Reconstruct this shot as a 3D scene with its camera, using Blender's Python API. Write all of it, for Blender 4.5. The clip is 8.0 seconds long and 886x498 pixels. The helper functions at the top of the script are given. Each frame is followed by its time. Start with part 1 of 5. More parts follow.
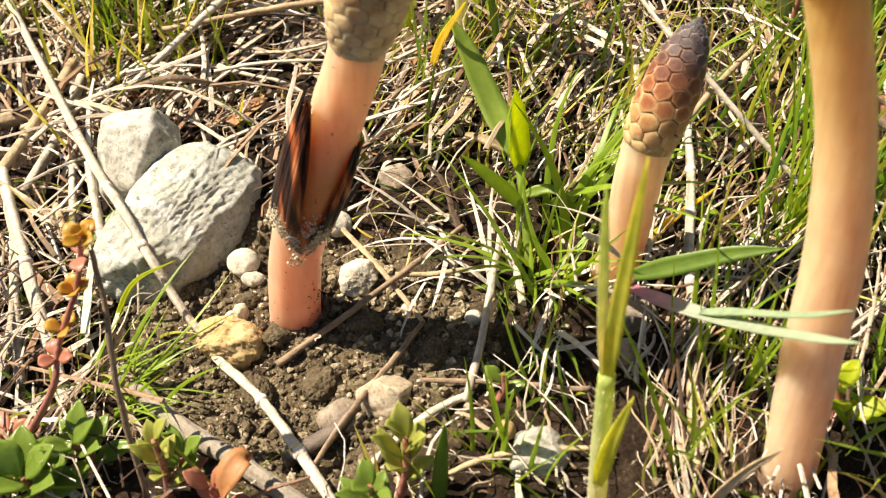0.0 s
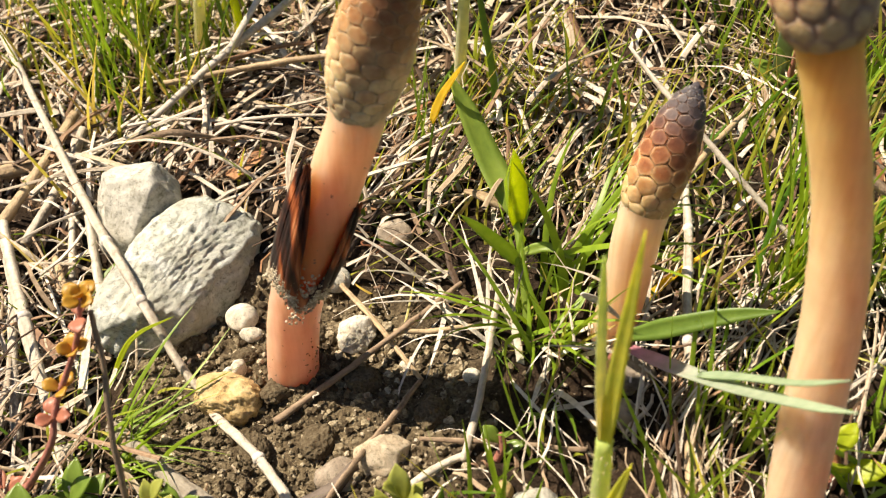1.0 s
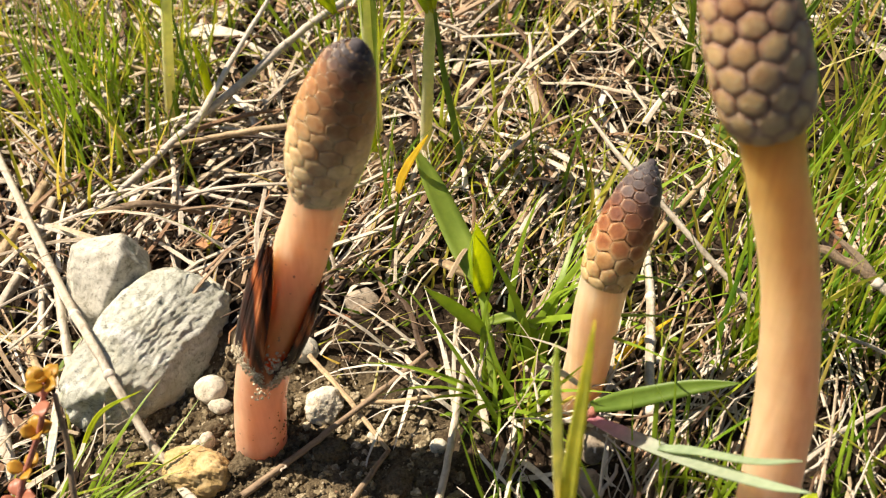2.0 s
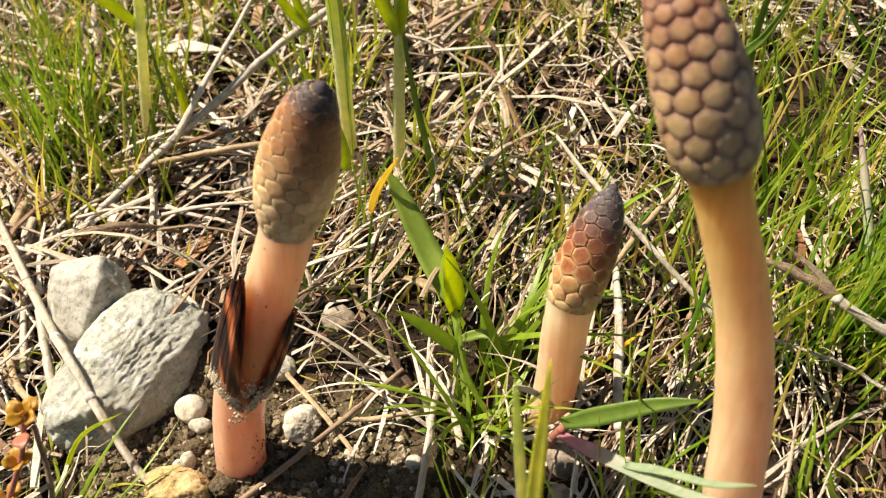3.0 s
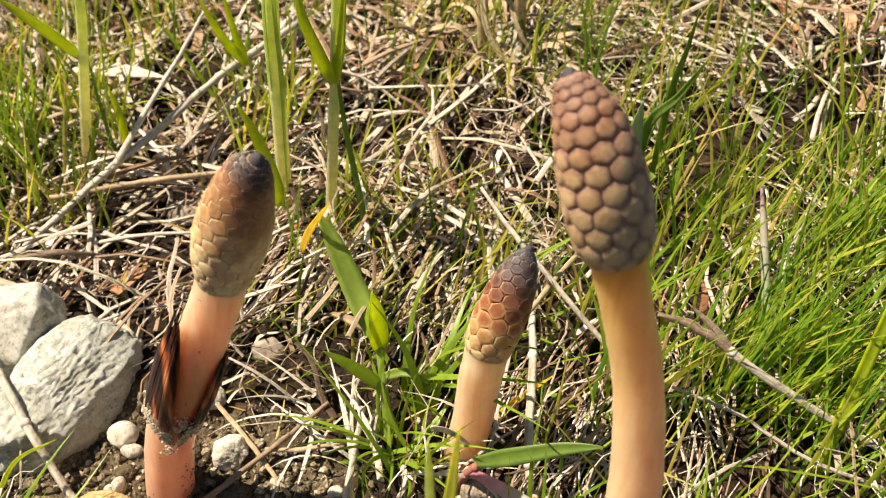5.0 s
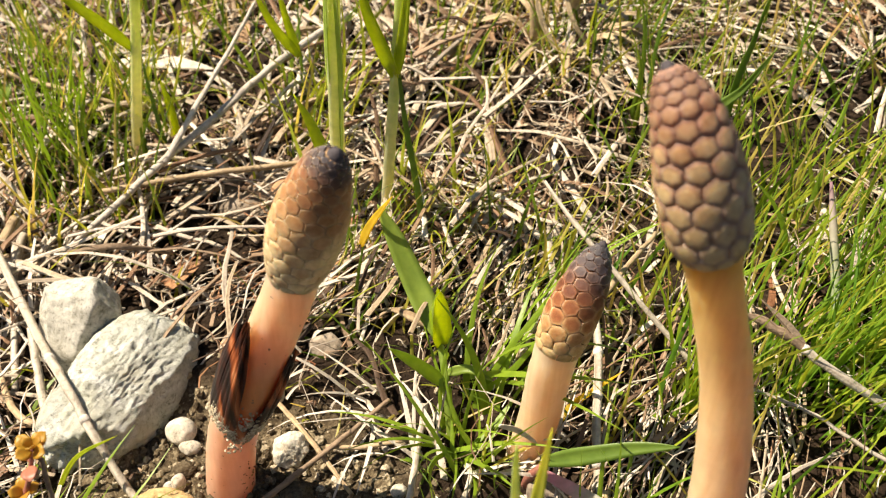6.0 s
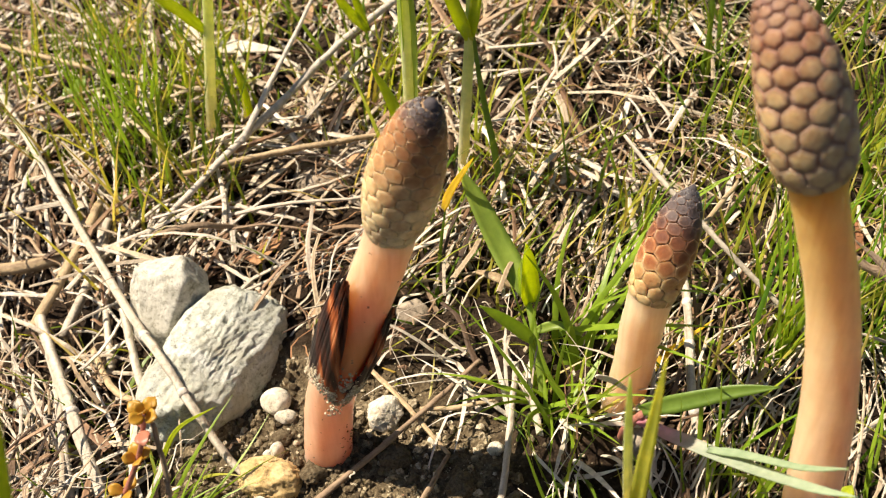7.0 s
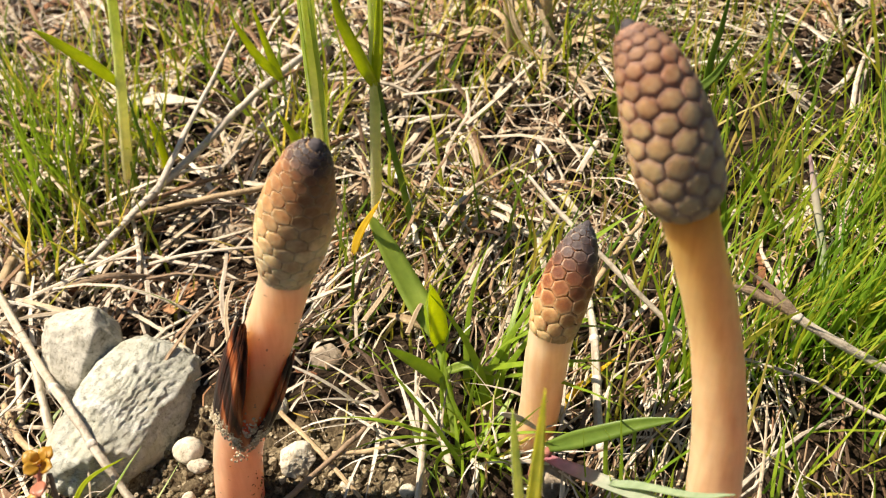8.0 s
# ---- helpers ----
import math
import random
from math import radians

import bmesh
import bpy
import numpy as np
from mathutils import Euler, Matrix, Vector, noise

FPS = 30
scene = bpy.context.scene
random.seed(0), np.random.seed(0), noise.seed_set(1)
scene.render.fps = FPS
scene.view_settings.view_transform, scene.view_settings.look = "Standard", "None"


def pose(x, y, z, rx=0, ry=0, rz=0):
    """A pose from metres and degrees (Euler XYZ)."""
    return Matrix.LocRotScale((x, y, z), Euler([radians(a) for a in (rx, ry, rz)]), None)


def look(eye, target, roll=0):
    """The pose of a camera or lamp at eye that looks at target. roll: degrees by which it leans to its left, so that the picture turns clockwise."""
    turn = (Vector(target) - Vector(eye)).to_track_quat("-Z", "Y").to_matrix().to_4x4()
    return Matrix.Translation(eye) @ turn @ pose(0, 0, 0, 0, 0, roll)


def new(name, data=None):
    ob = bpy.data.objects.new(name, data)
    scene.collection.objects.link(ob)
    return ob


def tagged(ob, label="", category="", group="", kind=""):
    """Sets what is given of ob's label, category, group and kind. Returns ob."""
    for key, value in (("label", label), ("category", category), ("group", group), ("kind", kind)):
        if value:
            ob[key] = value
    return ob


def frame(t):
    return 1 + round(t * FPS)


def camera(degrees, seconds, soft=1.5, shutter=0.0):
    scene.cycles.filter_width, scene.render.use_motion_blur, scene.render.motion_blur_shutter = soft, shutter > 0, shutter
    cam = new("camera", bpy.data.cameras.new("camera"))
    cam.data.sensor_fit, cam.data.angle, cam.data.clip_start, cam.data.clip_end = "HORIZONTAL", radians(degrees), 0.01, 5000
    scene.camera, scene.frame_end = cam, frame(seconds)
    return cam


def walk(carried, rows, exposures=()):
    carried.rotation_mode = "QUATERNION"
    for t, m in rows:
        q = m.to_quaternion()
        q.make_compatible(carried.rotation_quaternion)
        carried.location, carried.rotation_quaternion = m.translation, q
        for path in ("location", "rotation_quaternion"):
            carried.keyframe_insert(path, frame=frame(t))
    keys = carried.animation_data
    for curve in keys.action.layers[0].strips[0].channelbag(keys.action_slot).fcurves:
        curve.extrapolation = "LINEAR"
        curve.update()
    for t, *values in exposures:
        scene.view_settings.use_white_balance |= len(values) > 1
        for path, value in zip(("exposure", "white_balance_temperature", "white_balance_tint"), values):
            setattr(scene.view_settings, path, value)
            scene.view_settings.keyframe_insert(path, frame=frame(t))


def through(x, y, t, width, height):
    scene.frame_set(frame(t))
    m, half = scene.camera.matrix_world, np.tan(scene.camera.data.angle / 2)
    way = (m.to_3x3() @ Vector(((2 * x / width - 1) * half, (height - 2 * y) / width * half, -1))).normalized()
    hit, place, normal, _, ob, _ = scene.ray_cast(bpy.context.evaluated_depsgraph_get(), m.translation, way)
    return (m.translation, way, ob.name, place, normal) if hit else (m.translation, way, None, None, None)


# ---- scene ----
cam = camera(43.0, 8.0, soft=1.15)
# a close subject: what stands nearer than the stones goes soft
cam.data.dof.use_dof, cam.data.dof.focus_distance, cam.data.dof.aperture_fstop = True, 0.14, 56.0
PATH = [
    (0, (0.02201, -0.08491, 0.10143), (0.01799, -0.01514, 0.02991), -1.20),
    (0.2, (0.02075, -0.08480, 0.10348), (0.01797, -0.01425, 0.03277), -1.54),
    (0.5, (0.01946, -0.08454, 0.10576), (0.01433, -0.01299, 0.03609), -1.84),
    (0.6, (0.01965, -0.08440, 0.10563), (0.01163, -0.01269, 0.03611), -1.73),
    (0.7, (0.02015, -0.08425, 0.10503), (0.01037, -0.01247, 0.03557), -1.50),
    (0.8, (0.02080, -0.08406, 0.10427), (0.01253, -0.01224, 0.03482), -1.23),
    (0.9, (0.02145, -0.08381, 0.10364), (0.01548, -0.01192, 0.03426), -0.99),
    (1, (0.02194, -0.08347, 0.10345), (0.01801, -0.01140, 0.03424), -0.82),
    (1.2, (0.02252, -0.08231, 0.10454), (0.02123, -0.00950, 0.03611), -0.76),
    (1.5, (0.02312, -0.08063, 0.10702), (0.01974, -0.00654, 0.03994), -0.81),
    (1.7, (0.02332, -0.08174, 0.10715), (0.02055, -0.00738, 0.04034), -0.63),
    (2.8, (0.02672, -0.08181, 0.11000), (0.02429, -0.00731, 0.04333), -1.08),
    (3, (0.02657, -0.08078, 0.11230), (0.02477, -0.00734, 0.04444), -1.44),
    (3.5, (0.02829, -0.07505, 0.11919), (0.03099, -0.00221, 0.05073), 0.86),
    (4, (0.02654, -0.07831, 0.12324), (0.03025, -0.00603, 0.05424), 3.01),
    (4.2, (0.02546, -0.08036, 0.12180), (0.02890, -0.00822, 0.05263), 3.15),
    (5.3, (0.02866, -0.08237, 0.12308), (0.03333, -0.00951, 0.05475), 3.91),
    (5.5, (0.02905, -0.08279, 0.12148), (0.03410, -0.01032, 0.05276), 4.24),
    (6, (0.02174, -0.07969, 0.12143), (0.02428, -0.00755, 0.05222), 2.69),
    (6.5, (0.01858, -0.08144, 0.12125), (0.01785, -0.00941, 0.05189), -0.95),
    (7, (0.01676, -0.08356, 0.11894), (0.01522, -0.01168, 0.04945), -2.40),
    (7.5, (0.01974, -0.08399, 0.11934), (0.01972, -0.01175, 0.05019), -2.17),
    (8, (0.02322, -0.08545, 0.11823), (0.02554, -0.01041, 0.05218), -1.80),
]
walk(cam, [(t, look(eye, aim, roll)) for t, eye, aim, roll in PATH], exposures=[(0, 1.15), (0.6, 1.03), (1.5, 0.99), (3, 0.93), (5.3, 0.96), (6.5, 1.0), (8, 0.95)])

# ---- daylight ----
SUN_TO = Vector((-0.55, 0.15, 0.82)).normalized()
world = bpy.data.worlds.new("sky")
scene.world = world
world.use_nodes = True
sky = world.node_tree.nodes.new("ShaderNodeTexSky")
sky.sky_type = "NISHITA"
sky.sun_disc = False
sky.sun_elevation = math.asin(SUN_TO.z)
sky.sun_rotation = math.atan2(SUN_TO.x, SUN_TO.y)
back = world.node_tree.nodes["Background"]
back.inputs["Strength"].default_value = 0.042
world.node_tree.links.new(sky.outputs[0], back.inputs["Color"])
lamp = bpy.data.lights.new("sun", "SUN")
lamp.energy, lamp.angle, lamp.color = 5.0, radians(0.5), (1.0, 0.872, 0.715)
sun = new("sun", lamp)
sun.matrix_world = look(tuple(SUN_TO * 5), (0, 0, 0))

# ---- small tools: all lengths below are in centimetres ----
S = 0.01
rng = np.random.default_rng(7)


def obj(name, verts, faces, mat, parent=None, smooth=True, attrs=None, **tags):
    """One mesh object from centimetre vertices."""
    me = bpy.data.meshes.new(name)
    me.from_pydata((np.asarray(verts, float) * S).tolist(), [], [tuple(int(i) for i in fc) for fc in faces])
    if smooth:
        me.polygons.foreach_set("use_smooth", [True] * len(me.polygons))
    for key, values in (attrs or {}).items():
        at = me.attributes.new(key, "FLOAT", "POINT")
        at.data.foreach_set("value", np.asarray(values, np.float32))
    me.materials.append(mat)
    me.update()
    ob = new(name, me)
    if parent is not None:
        ob.parent = parent
    return tagged(ob, **tags)


def empty(name, place, **tags):
    ob = new(name)
    ob.empty_display_size = 0.005
    return tagged(ob, **tags)


def hash3(ix, iy, iz, seed):
    h = (ix * 374761393 + iy * 668265263 + iz * 2147483647 + seed * 974634777) & 0xFFFFFFFF
    h = ((h ^ (h >> 13)) * 1274126177) & 0xFFFFFFFF
    return ((h ^ (h >> 16)) & 0xFFFF) / 65535.0


def vnoise(p, scale, seed=0):
    """Smooth value noise in -1..1 at points p (n, 3), with cells 1 / scale wide."""
    q = np.asarray(p, float) * scale
    i = np.floor(q).astype(np.int64)
    u = q - i
    u = u * u * (3 - 2 * u)
    out = 0
    for dx in (0, 1):
        for dy in (0, 1):
            for dz in (0, 1):
                w = (u[:, 0] if dx else 1 - u[:, 0]) * (u[:, 1] if dy else 1 - u[:, 1]) * (u[:, 2] if dz else 1 - u[:, 2])
                out = out + w * hash3(i[:, 0] + dx, i[:, 1] + dy, i[:, 2] + dz, seed)
    return out * 2 - 1


def flat3(x, y):
    return np.stack([x, y, np.zeros_like(x)], -1)


def clearing(x, y):
    """1 on the bare soil round the first stem, 0 in the litter."""
    a = ((x - 0.15) / 1.95) ** 2 + ((y + 0.35) / 1.6) ** 2
    b = ((x + 0.9) / 1.2) ** 2 + ((y - 0.8) / 1.0) ** 2
    return np.clip(1.5 - np.minimum(a, b) * 1.0, 0, 1)


def ground_z(x, y):
    x, y = np.atleast_1d(np.asarray(x, float)), np.atleast_1d(np.asarray(y, float))
    z = 0.148 * 45 * np.tanh(x / 45) + 0.061 * 60 * np.tanh(y / 60) - 0.02
    p = flat3(x, y)
    near = np.exp(-((x / 30) ** 2 + (y / 30) ** 2))
    z = z + 0.16 * vnoise(p, 0.45, 3) + near * (0.08 * vnoise(p, 1.6, 4) + 0.045 * vnoise(p, 4.5, 5) + 0.03 * vnoise(p, 10, 6))
    z = z - 0.10 * clearing(x, y) * near
    return z


def gz(x, y):
    return float(ground_z(x, y)[0])


def spline(points, n):
    """n points along a smooth curve through the given ones."""
    p = np.asarray(points, float)
    p = np.vstack([2 * p[0] - p[1], p, 2 * p[-1] - p[-2]])
    out = []
    for s in np.linspace(0, len(p) - 3 - 1e-6, n):
        i, u = int(s), s - int(s)
        a, b, c, d = p[i : i + 4]
        out.append(0.5 * (2 * b + (c - a) * u + (2 * a - 5 * b + 4 * c - d) * u * u + (3 * b - a - 3 * c + d) * u**3))
    return np.array(out)


def tone(rings, sides, count=1):
    """Fibre streaks: each side of a stalk has its own tone, with some change along it."""
    t = 0.6 * rng.random((count, 1, sides)) + 0.4 * rng.random((count, rings, sides))
    return t.ravel()


def frames_along(path):
    t = np.gradient(path, axis=0)
    t /= np.linalg.norm(t, axis=1)[:, None]
    up = np.array([0.05, 1.0, 0.02]) if abs(t[0][1]) < 0.9 else np.array([1.0, 0.1, 0.0])
    n = np.cross(up, t)
    n /= np.linalg.norm(n, axis=1)[:, None]
    b = np.cross(t, n)
    return t, n, b


def tube(path, radius, sides=10, jitter=0.0, seed=0):
    path = np.asarray(path, float)
    m = len(path)
    r = np.interp(np.linspace(0, 1, m), np.linspace(0, 1, len(np.atleast_1d(radius))), np.atleast_1d(radius))
    t, n, b = frames_along(path)
    a = np.linspace(0, 2 * np.pi, sides, endpoint=False)
    ring = np.cos(a)[None, :, None] * n[:, None] + np.sin(a)[None, :, None] * b[:, None]
    v = (path[:, None] + ring * r[:, None, None]).reshape(-1, 3)
    if jitter:
        v = v + jitter * np.stack([vnoise(v, 7, seed + k) for k in (1, 2, 3)], -1)
    f = [(i * sides + k, i * sides + (k + 1) % sides, (i + 1) * sides + (k + 1) % sides, (i + 1) * sides + k) for i in range(m - 1) for k in range(sides)]
    f.append(tuple(range(sides))[::-1])
    f.append(tuple((m - 1) * sides + k for k in range(sides)))
    return v, f


def leaf_mesh(path, width, facing, fold=0.25, thick=0.018, shape="blade"):
    """A leaf with a midrib fold and a little thickness along a path; facing: roughly the way its upper side looks."""
    path = np.asarray(path, float)
    m = len(path)
    t = np.gradient(path, axis=0)
    t /= np.linalg.norm(t, axis=1)[:, None]
    side = np.cross(t, np.asarray(facing, float))
    side /= np.linalg.norm(side, axis=1)[:, None]
    nor = np.cross(side, t)
    s = np.linspace(0, 1, m)
    if shape == "blade":
        w = np.minimum(1, 0.55 + 2.2 * s) * np.clip(1 - s**2.6, 0, 1) ** 0.9
    else:
        w = np.clip(np.sin(np.pi * np.clip(s**1.15 * 0.95 + 0.05, 0, 1)), 0.03, 1) * np.where(s < 0.25, 0.4 + 2.4 * s, 1.0)
    w = np.maximum(w, 0.03) * width / 2
    us = (-1, -0.5, 0, 0.5, 1)
    top = np.stack([path + side * (u * w)[:, None] + nor * (fold * abs(u) * w)[:, None] for u in us], 1)
    bot = top - nor[:, None] * thick
    v = np.concatenate([top, bot[:, ::-1]], 1).reshape(-1, 3)
    k = 10
    f = [(i * k + j, i * k + (j + 1) % k, (i + 1) * k + (j + 1) % k, (i + 1) * k + j) for i in range(m - 1) for j in range(k)]
    f += [tuple(range(k))[::-1], tuple((m - 1) * k + j for j in range(k))]
    return v, f


def merge(pieces):
    vs, fs, n = [], [], 0
    for v, f in pieces:
        vs.append(v)
        fs += [tuple(i + n for i in fc) for fc in f]
        n += len(v)
    return np.concatenate(vs), fs


# ---- materials ----
def material(name, rough=0.6, spec=0.4):
    mat = bpy.data.materials.new(name)
    mat.use_nodes = True
    nt = mat.node_tree
    b = nt.nodes["Principled BSDF"]
    b.inputs["Roughness"].default_value = rough
    b.inputs["Specular IOR Level"].default_value = spec
    return mat, nt, b


def node(nt, kind, **values):
    n = nt.nodes.new(kind)
    for key, v in values.items():
        n.inputs[key.replace("_", " ")].default_value = v
    return n


def noise_of(nt, scale, detail=4.0, rough=0.6):
    """Noise over the object's own coordinates, in cells of about 1 / scale metres."""
    co = nt.nodes.get("co") or nt.nodes.new("ShaderNodeTexCoord")
    co.name = "co"
    n = node(nt, "ShaderNodeTexNoise", Scale=scale, Detail=detail, Roughness=rough)
    nt.links.new(co.outputs["Object"], n.inputs["Vector"])
    return n.outputs["Fac"]


def ramp(nt, fac, stops):
    r = nt.nodes.new("ShaderNodeValToRGB")
    e = r.color_ramp.elements
    while len(e) < len(stops):
        e.new(0.5)
    for el, (pos, col) in zip(e, stops):
        el.position, el.color = pos, (*col, 1)
    nt.links.new(fac, r.inputs["Fac"])
    return r.outputs["Color"]


def mix(nt, fac, a, b, blend="MIX"):
    m = nt.nodes.new("ShaderNodeMix")
    m.data_type, m.blend_type = "RGBA", blend
    for value, sock in ((fac, m.inputs[0]), (a, m.inputs[6]), (b, m.inputs[7])):
        if isinstance(value, (int, float)):
            sock.default_value = value
        elif isinstance(value, tuple):
            sock.default_value = (*value, 1)
        else:
            nt.links.new(value, sock)
    return m.outputs[2]


def bump(nt, b, height, strength, distance):
    n = node(nt, "ShaderNodeBump", Strength=strength, Distance=distance)
    nt.links.new(height, n.inputs["Height"])
    nt.links.new(n.outputs["Normal"], b.inputs["Normal"])


def island(nt):
    return nt.nodes.new("ShaderNodeNewGeometry").outputs["Random Per Island"]


def attr(nt, name):
    n = nt.nodes.new("ShaderNodeAttribute")
    n.attribute_name = name
    return n.outputs["Fac"]


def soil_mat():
    """Sandy soil where it lies bare; under the thatch dark humic soil, deepened with painted gap shade."""
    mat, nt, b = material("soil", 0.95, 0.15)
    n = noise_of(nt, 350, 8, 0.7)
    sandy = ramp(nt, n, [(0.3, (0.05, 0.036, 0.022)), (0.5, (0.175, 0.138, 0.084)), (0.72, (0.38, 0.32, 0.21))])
    shaded_humus = ramp(nt, n, [(0.3, (0.014, 0.009, 0.006)), (0.5, (0.04, 0.027, 0.017)), (0.72, (0.1, 0.07, 0.045))])
    c = mix(nt, attr(nt, "bare"), shaded_humus, sandy)
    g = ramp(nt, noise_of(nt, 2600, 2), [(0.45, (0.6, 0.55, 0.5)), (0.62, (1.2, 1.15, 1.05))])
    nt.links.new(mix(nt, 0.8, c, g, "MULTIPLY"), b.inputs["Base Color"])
    bump(nt, b, noise_of(nt, 1500, 6, 0.75), 0.9, 0.0008)
    return mat


def crumb_mat():
    mat, nt, b = material("soil_crumb", 0.95, 0.15)
    c = ramp(nt, island(nt), [(0.0, (0.06, 0.044, 0.026)), (0.45, (0.18, 0.143, 0.087)), (0.8, (0.37, 0.31, 0.195)), (1.0, (0.62, 0.54, 0.39))])
    g = ramp(nt, noise_of(nt, 2500, 4), [(0.35, (0.5, 0.45, 0.4)), (0.65, (1.1, 1.1, 1.1))])
    nt.links.new(mix(nt, 1.0, c, g, "MULTIPLY"), b.inputs["Base Color"])
    bump(nt, b, noise_of(nt, 2500, 4), 0.8, 0.0004)
    return mat


def rock_mat(name, dark, mid, light, stain=None, scale=260):
    mat, nt, b = material(name, 0.85, 0.3)
    big = noise_of(nt, scale, 10, 0.68)
    big.node.inputs["Distortion"].default_value = 1.2
    c = ramp(nt, big, [(0.3, dark), (0.48, mid), (0.66, light)])
    g = ramp(nt, noise_of(nt, 1500, 6, 0.75), [(0.32, (0.34, 0.33, 0.3)), (0.45, (0.9, 0.9, 0.88)), (0.7, (1.15, 1.15, 1.13))])
    c = mix(nt, 1.0, c, g, "MULTIPLY")
    rough_n = noise_of(nt, 420, 12, 0.82)
    rough_n.node.inputs["Distortion"].default_value = 2.0
    pit = ramp(nt, rough_n, [(0.38, (0.4, 0.39, 0.32)), (0.46, (0.95, 0.95, 0.93)), (0.6, (1.05, 1.05, 1.04))])
    c = mix(nt, 0.8, c, pit, "MULTIPLY")
    if stain:
        s = ramp(nt, noise_of(nt, 170, 7, 0.7), [(0.5, (0, 0, 0)), (0.66, (0.8, 0.8, 0.8))])
        c = mix(nt, s, c, stain)
    nt.links.new(c, b.inputs["Base Color"])
    relief = noise_of(nt, 900, 12, 0.8)
    relief.node.inputs["Distortion"].default_value = 0.8
    bump(nt, b, relief, 0.7, 0.0006)
    return mat


def straw_mat(name, stops, rough=0.6):
    mat, nt, b = material(name, rough, 0.3)
    c = ramp(nt, island(nt), stops)
    g = ramp(nt, noise_of(nt, 800, 6, 0.75), [(0.3, (0.45, 0.4, 0.36)), (0.5, (0.95, 0.93, 0.9)), (0.75, (1.15, 1.13, 1.1))])
    c = mix(nt, 0.85, c, g, "MULTIPLY")
    t = ramp(nt, attr(nt, "tone"), [(0.0, (1.0, 1.0, 1.0)), (0.04, (0.5, 0.45, 0.41)), (0.5, (0.9, 0.88, 0.86)), (1.0, (1.25, 1.25, 1.25))])
    c = mix(nt, 0.8, c, t, "MULTIPLY")
    k = ramp(nt, attr(nt, "streak"), [(0.0, (1.0, 1.0, 1.0)), (0.08, (0.5, 0.46, 0.42)), (0.5, (0.9, 0.9, 0.88)), (1.0, (1.12, 1.12, 1.12))])
    nt.links.new(mix(nt, 0.8, c, k, "MULTIPLY"), b.inputs["Base Color"])
    bump(nt, b, noise_of(nt, 2400, 4), 0.6, 0.0003)
    return mat


def leaf_mat(name, stops, through=0.35, rough=0.42, vein=None, by="island"):
    """A thin leaf: some of the light passes through."""
    mat, nt, b = material(name, rough, 0.45)
    fac = island(nt) if by == "island" else attr(nt, by)
    c = ramp(nt, fac, stops)
    g = ramp(nt, noise_of(nt, 500, 4), [(0.3, (0.75, 0.8, 0.7)), (0.7, (1.15, 1.1, 1.1))])
    c = mix(nt, 0.8, c, g, "MULTIPLY")
    nt.links.new(c, b.inputs["Base Color"])
    tr = nt.nodes.new("ShaderNodeBsdfTranslucent")
    warm = mix(nt, 1.0, c, (1.46, 1.38, 0.75), "MULTIPLY")
    nt.links.new(warm, tr.inputs["Color"])
    m = nt.nodes.new("ShaderNodeMixShader")
    m.inputs[0].default_value = through
    nt.links.new(b.outputs[0], m.inputs[1])
    nt.links.new(tr.outputs[0], m.inputs[2])
    nt.links.new(m.outputs[0], nt.nodes["Material Output"].inputs["Surface"])
    bump(nt, b, noise_of(nt, 1800, 3), 0.25, 0.0002)
    return mat


def stem_mat(name, stops, specks=0.73):
    """Waxy, faintly see-through flesh; colour by height along the stem."""
    mat, nt, b = material(name, 0.36, 0.45)
    c = ramp(nt, attr(nt, "along"), stops)
    g = ramp(nt, noise_of(nt, 300, 5), [(0.3, (0.9, 0.84, 0.8)), (0.7, (1.06, 1.04, 1.02))])
    c = mix(nt, 0.8, c, g, "MULTIPLY")
    co, mp, w = nt.nodes.new("ShaderNodeTexCoord"), nt.nodes.new("ShaderNodeMapping"), node(nt, "ShaderNodeTexNoise", Scale=1.0, Detail=4.0)
    mp.inputs["Scale"].default_value = (1400, 1400, 90)
    nt.links.new(co.outputs["Object"], mp.inputs["Vector"])
    nt.links.new(mp.outputs["Vector"], w.inputs["Vector"])
    c = mix(nt, 0.55, c, ramp(nt, w.outputs["Fac"], [(0.3, (0.86, 0.76, 0.68)), (0.55, (1.0, 1.0, 1.0)), (0.75, (1.08, 1.1, 1.12))]), "MULTIPLY")
    speck = ramp(nt, noise_of(nt, 1500, 1), [(specks, (0, 0, 0)), (min(1.0, specks + 0.04), (1, 1, 1))])
    c = mix(nt, speck, c, (0.16, 0.09, 0.05))
    nt.links.new(c, b.inputs["Base Color"])
    b.inputs["Subsurface Weight"].default_value = 1.0
    b.inputs["Subsurface Radius"].default_value = (1.0, 0.85, 0.68)
    b.inputs["Subsurface Scale"].default_value = 0.011
    bump(nt, b, noise_of(nt, 900, 3), 0.15, 0.0003)
    return mat


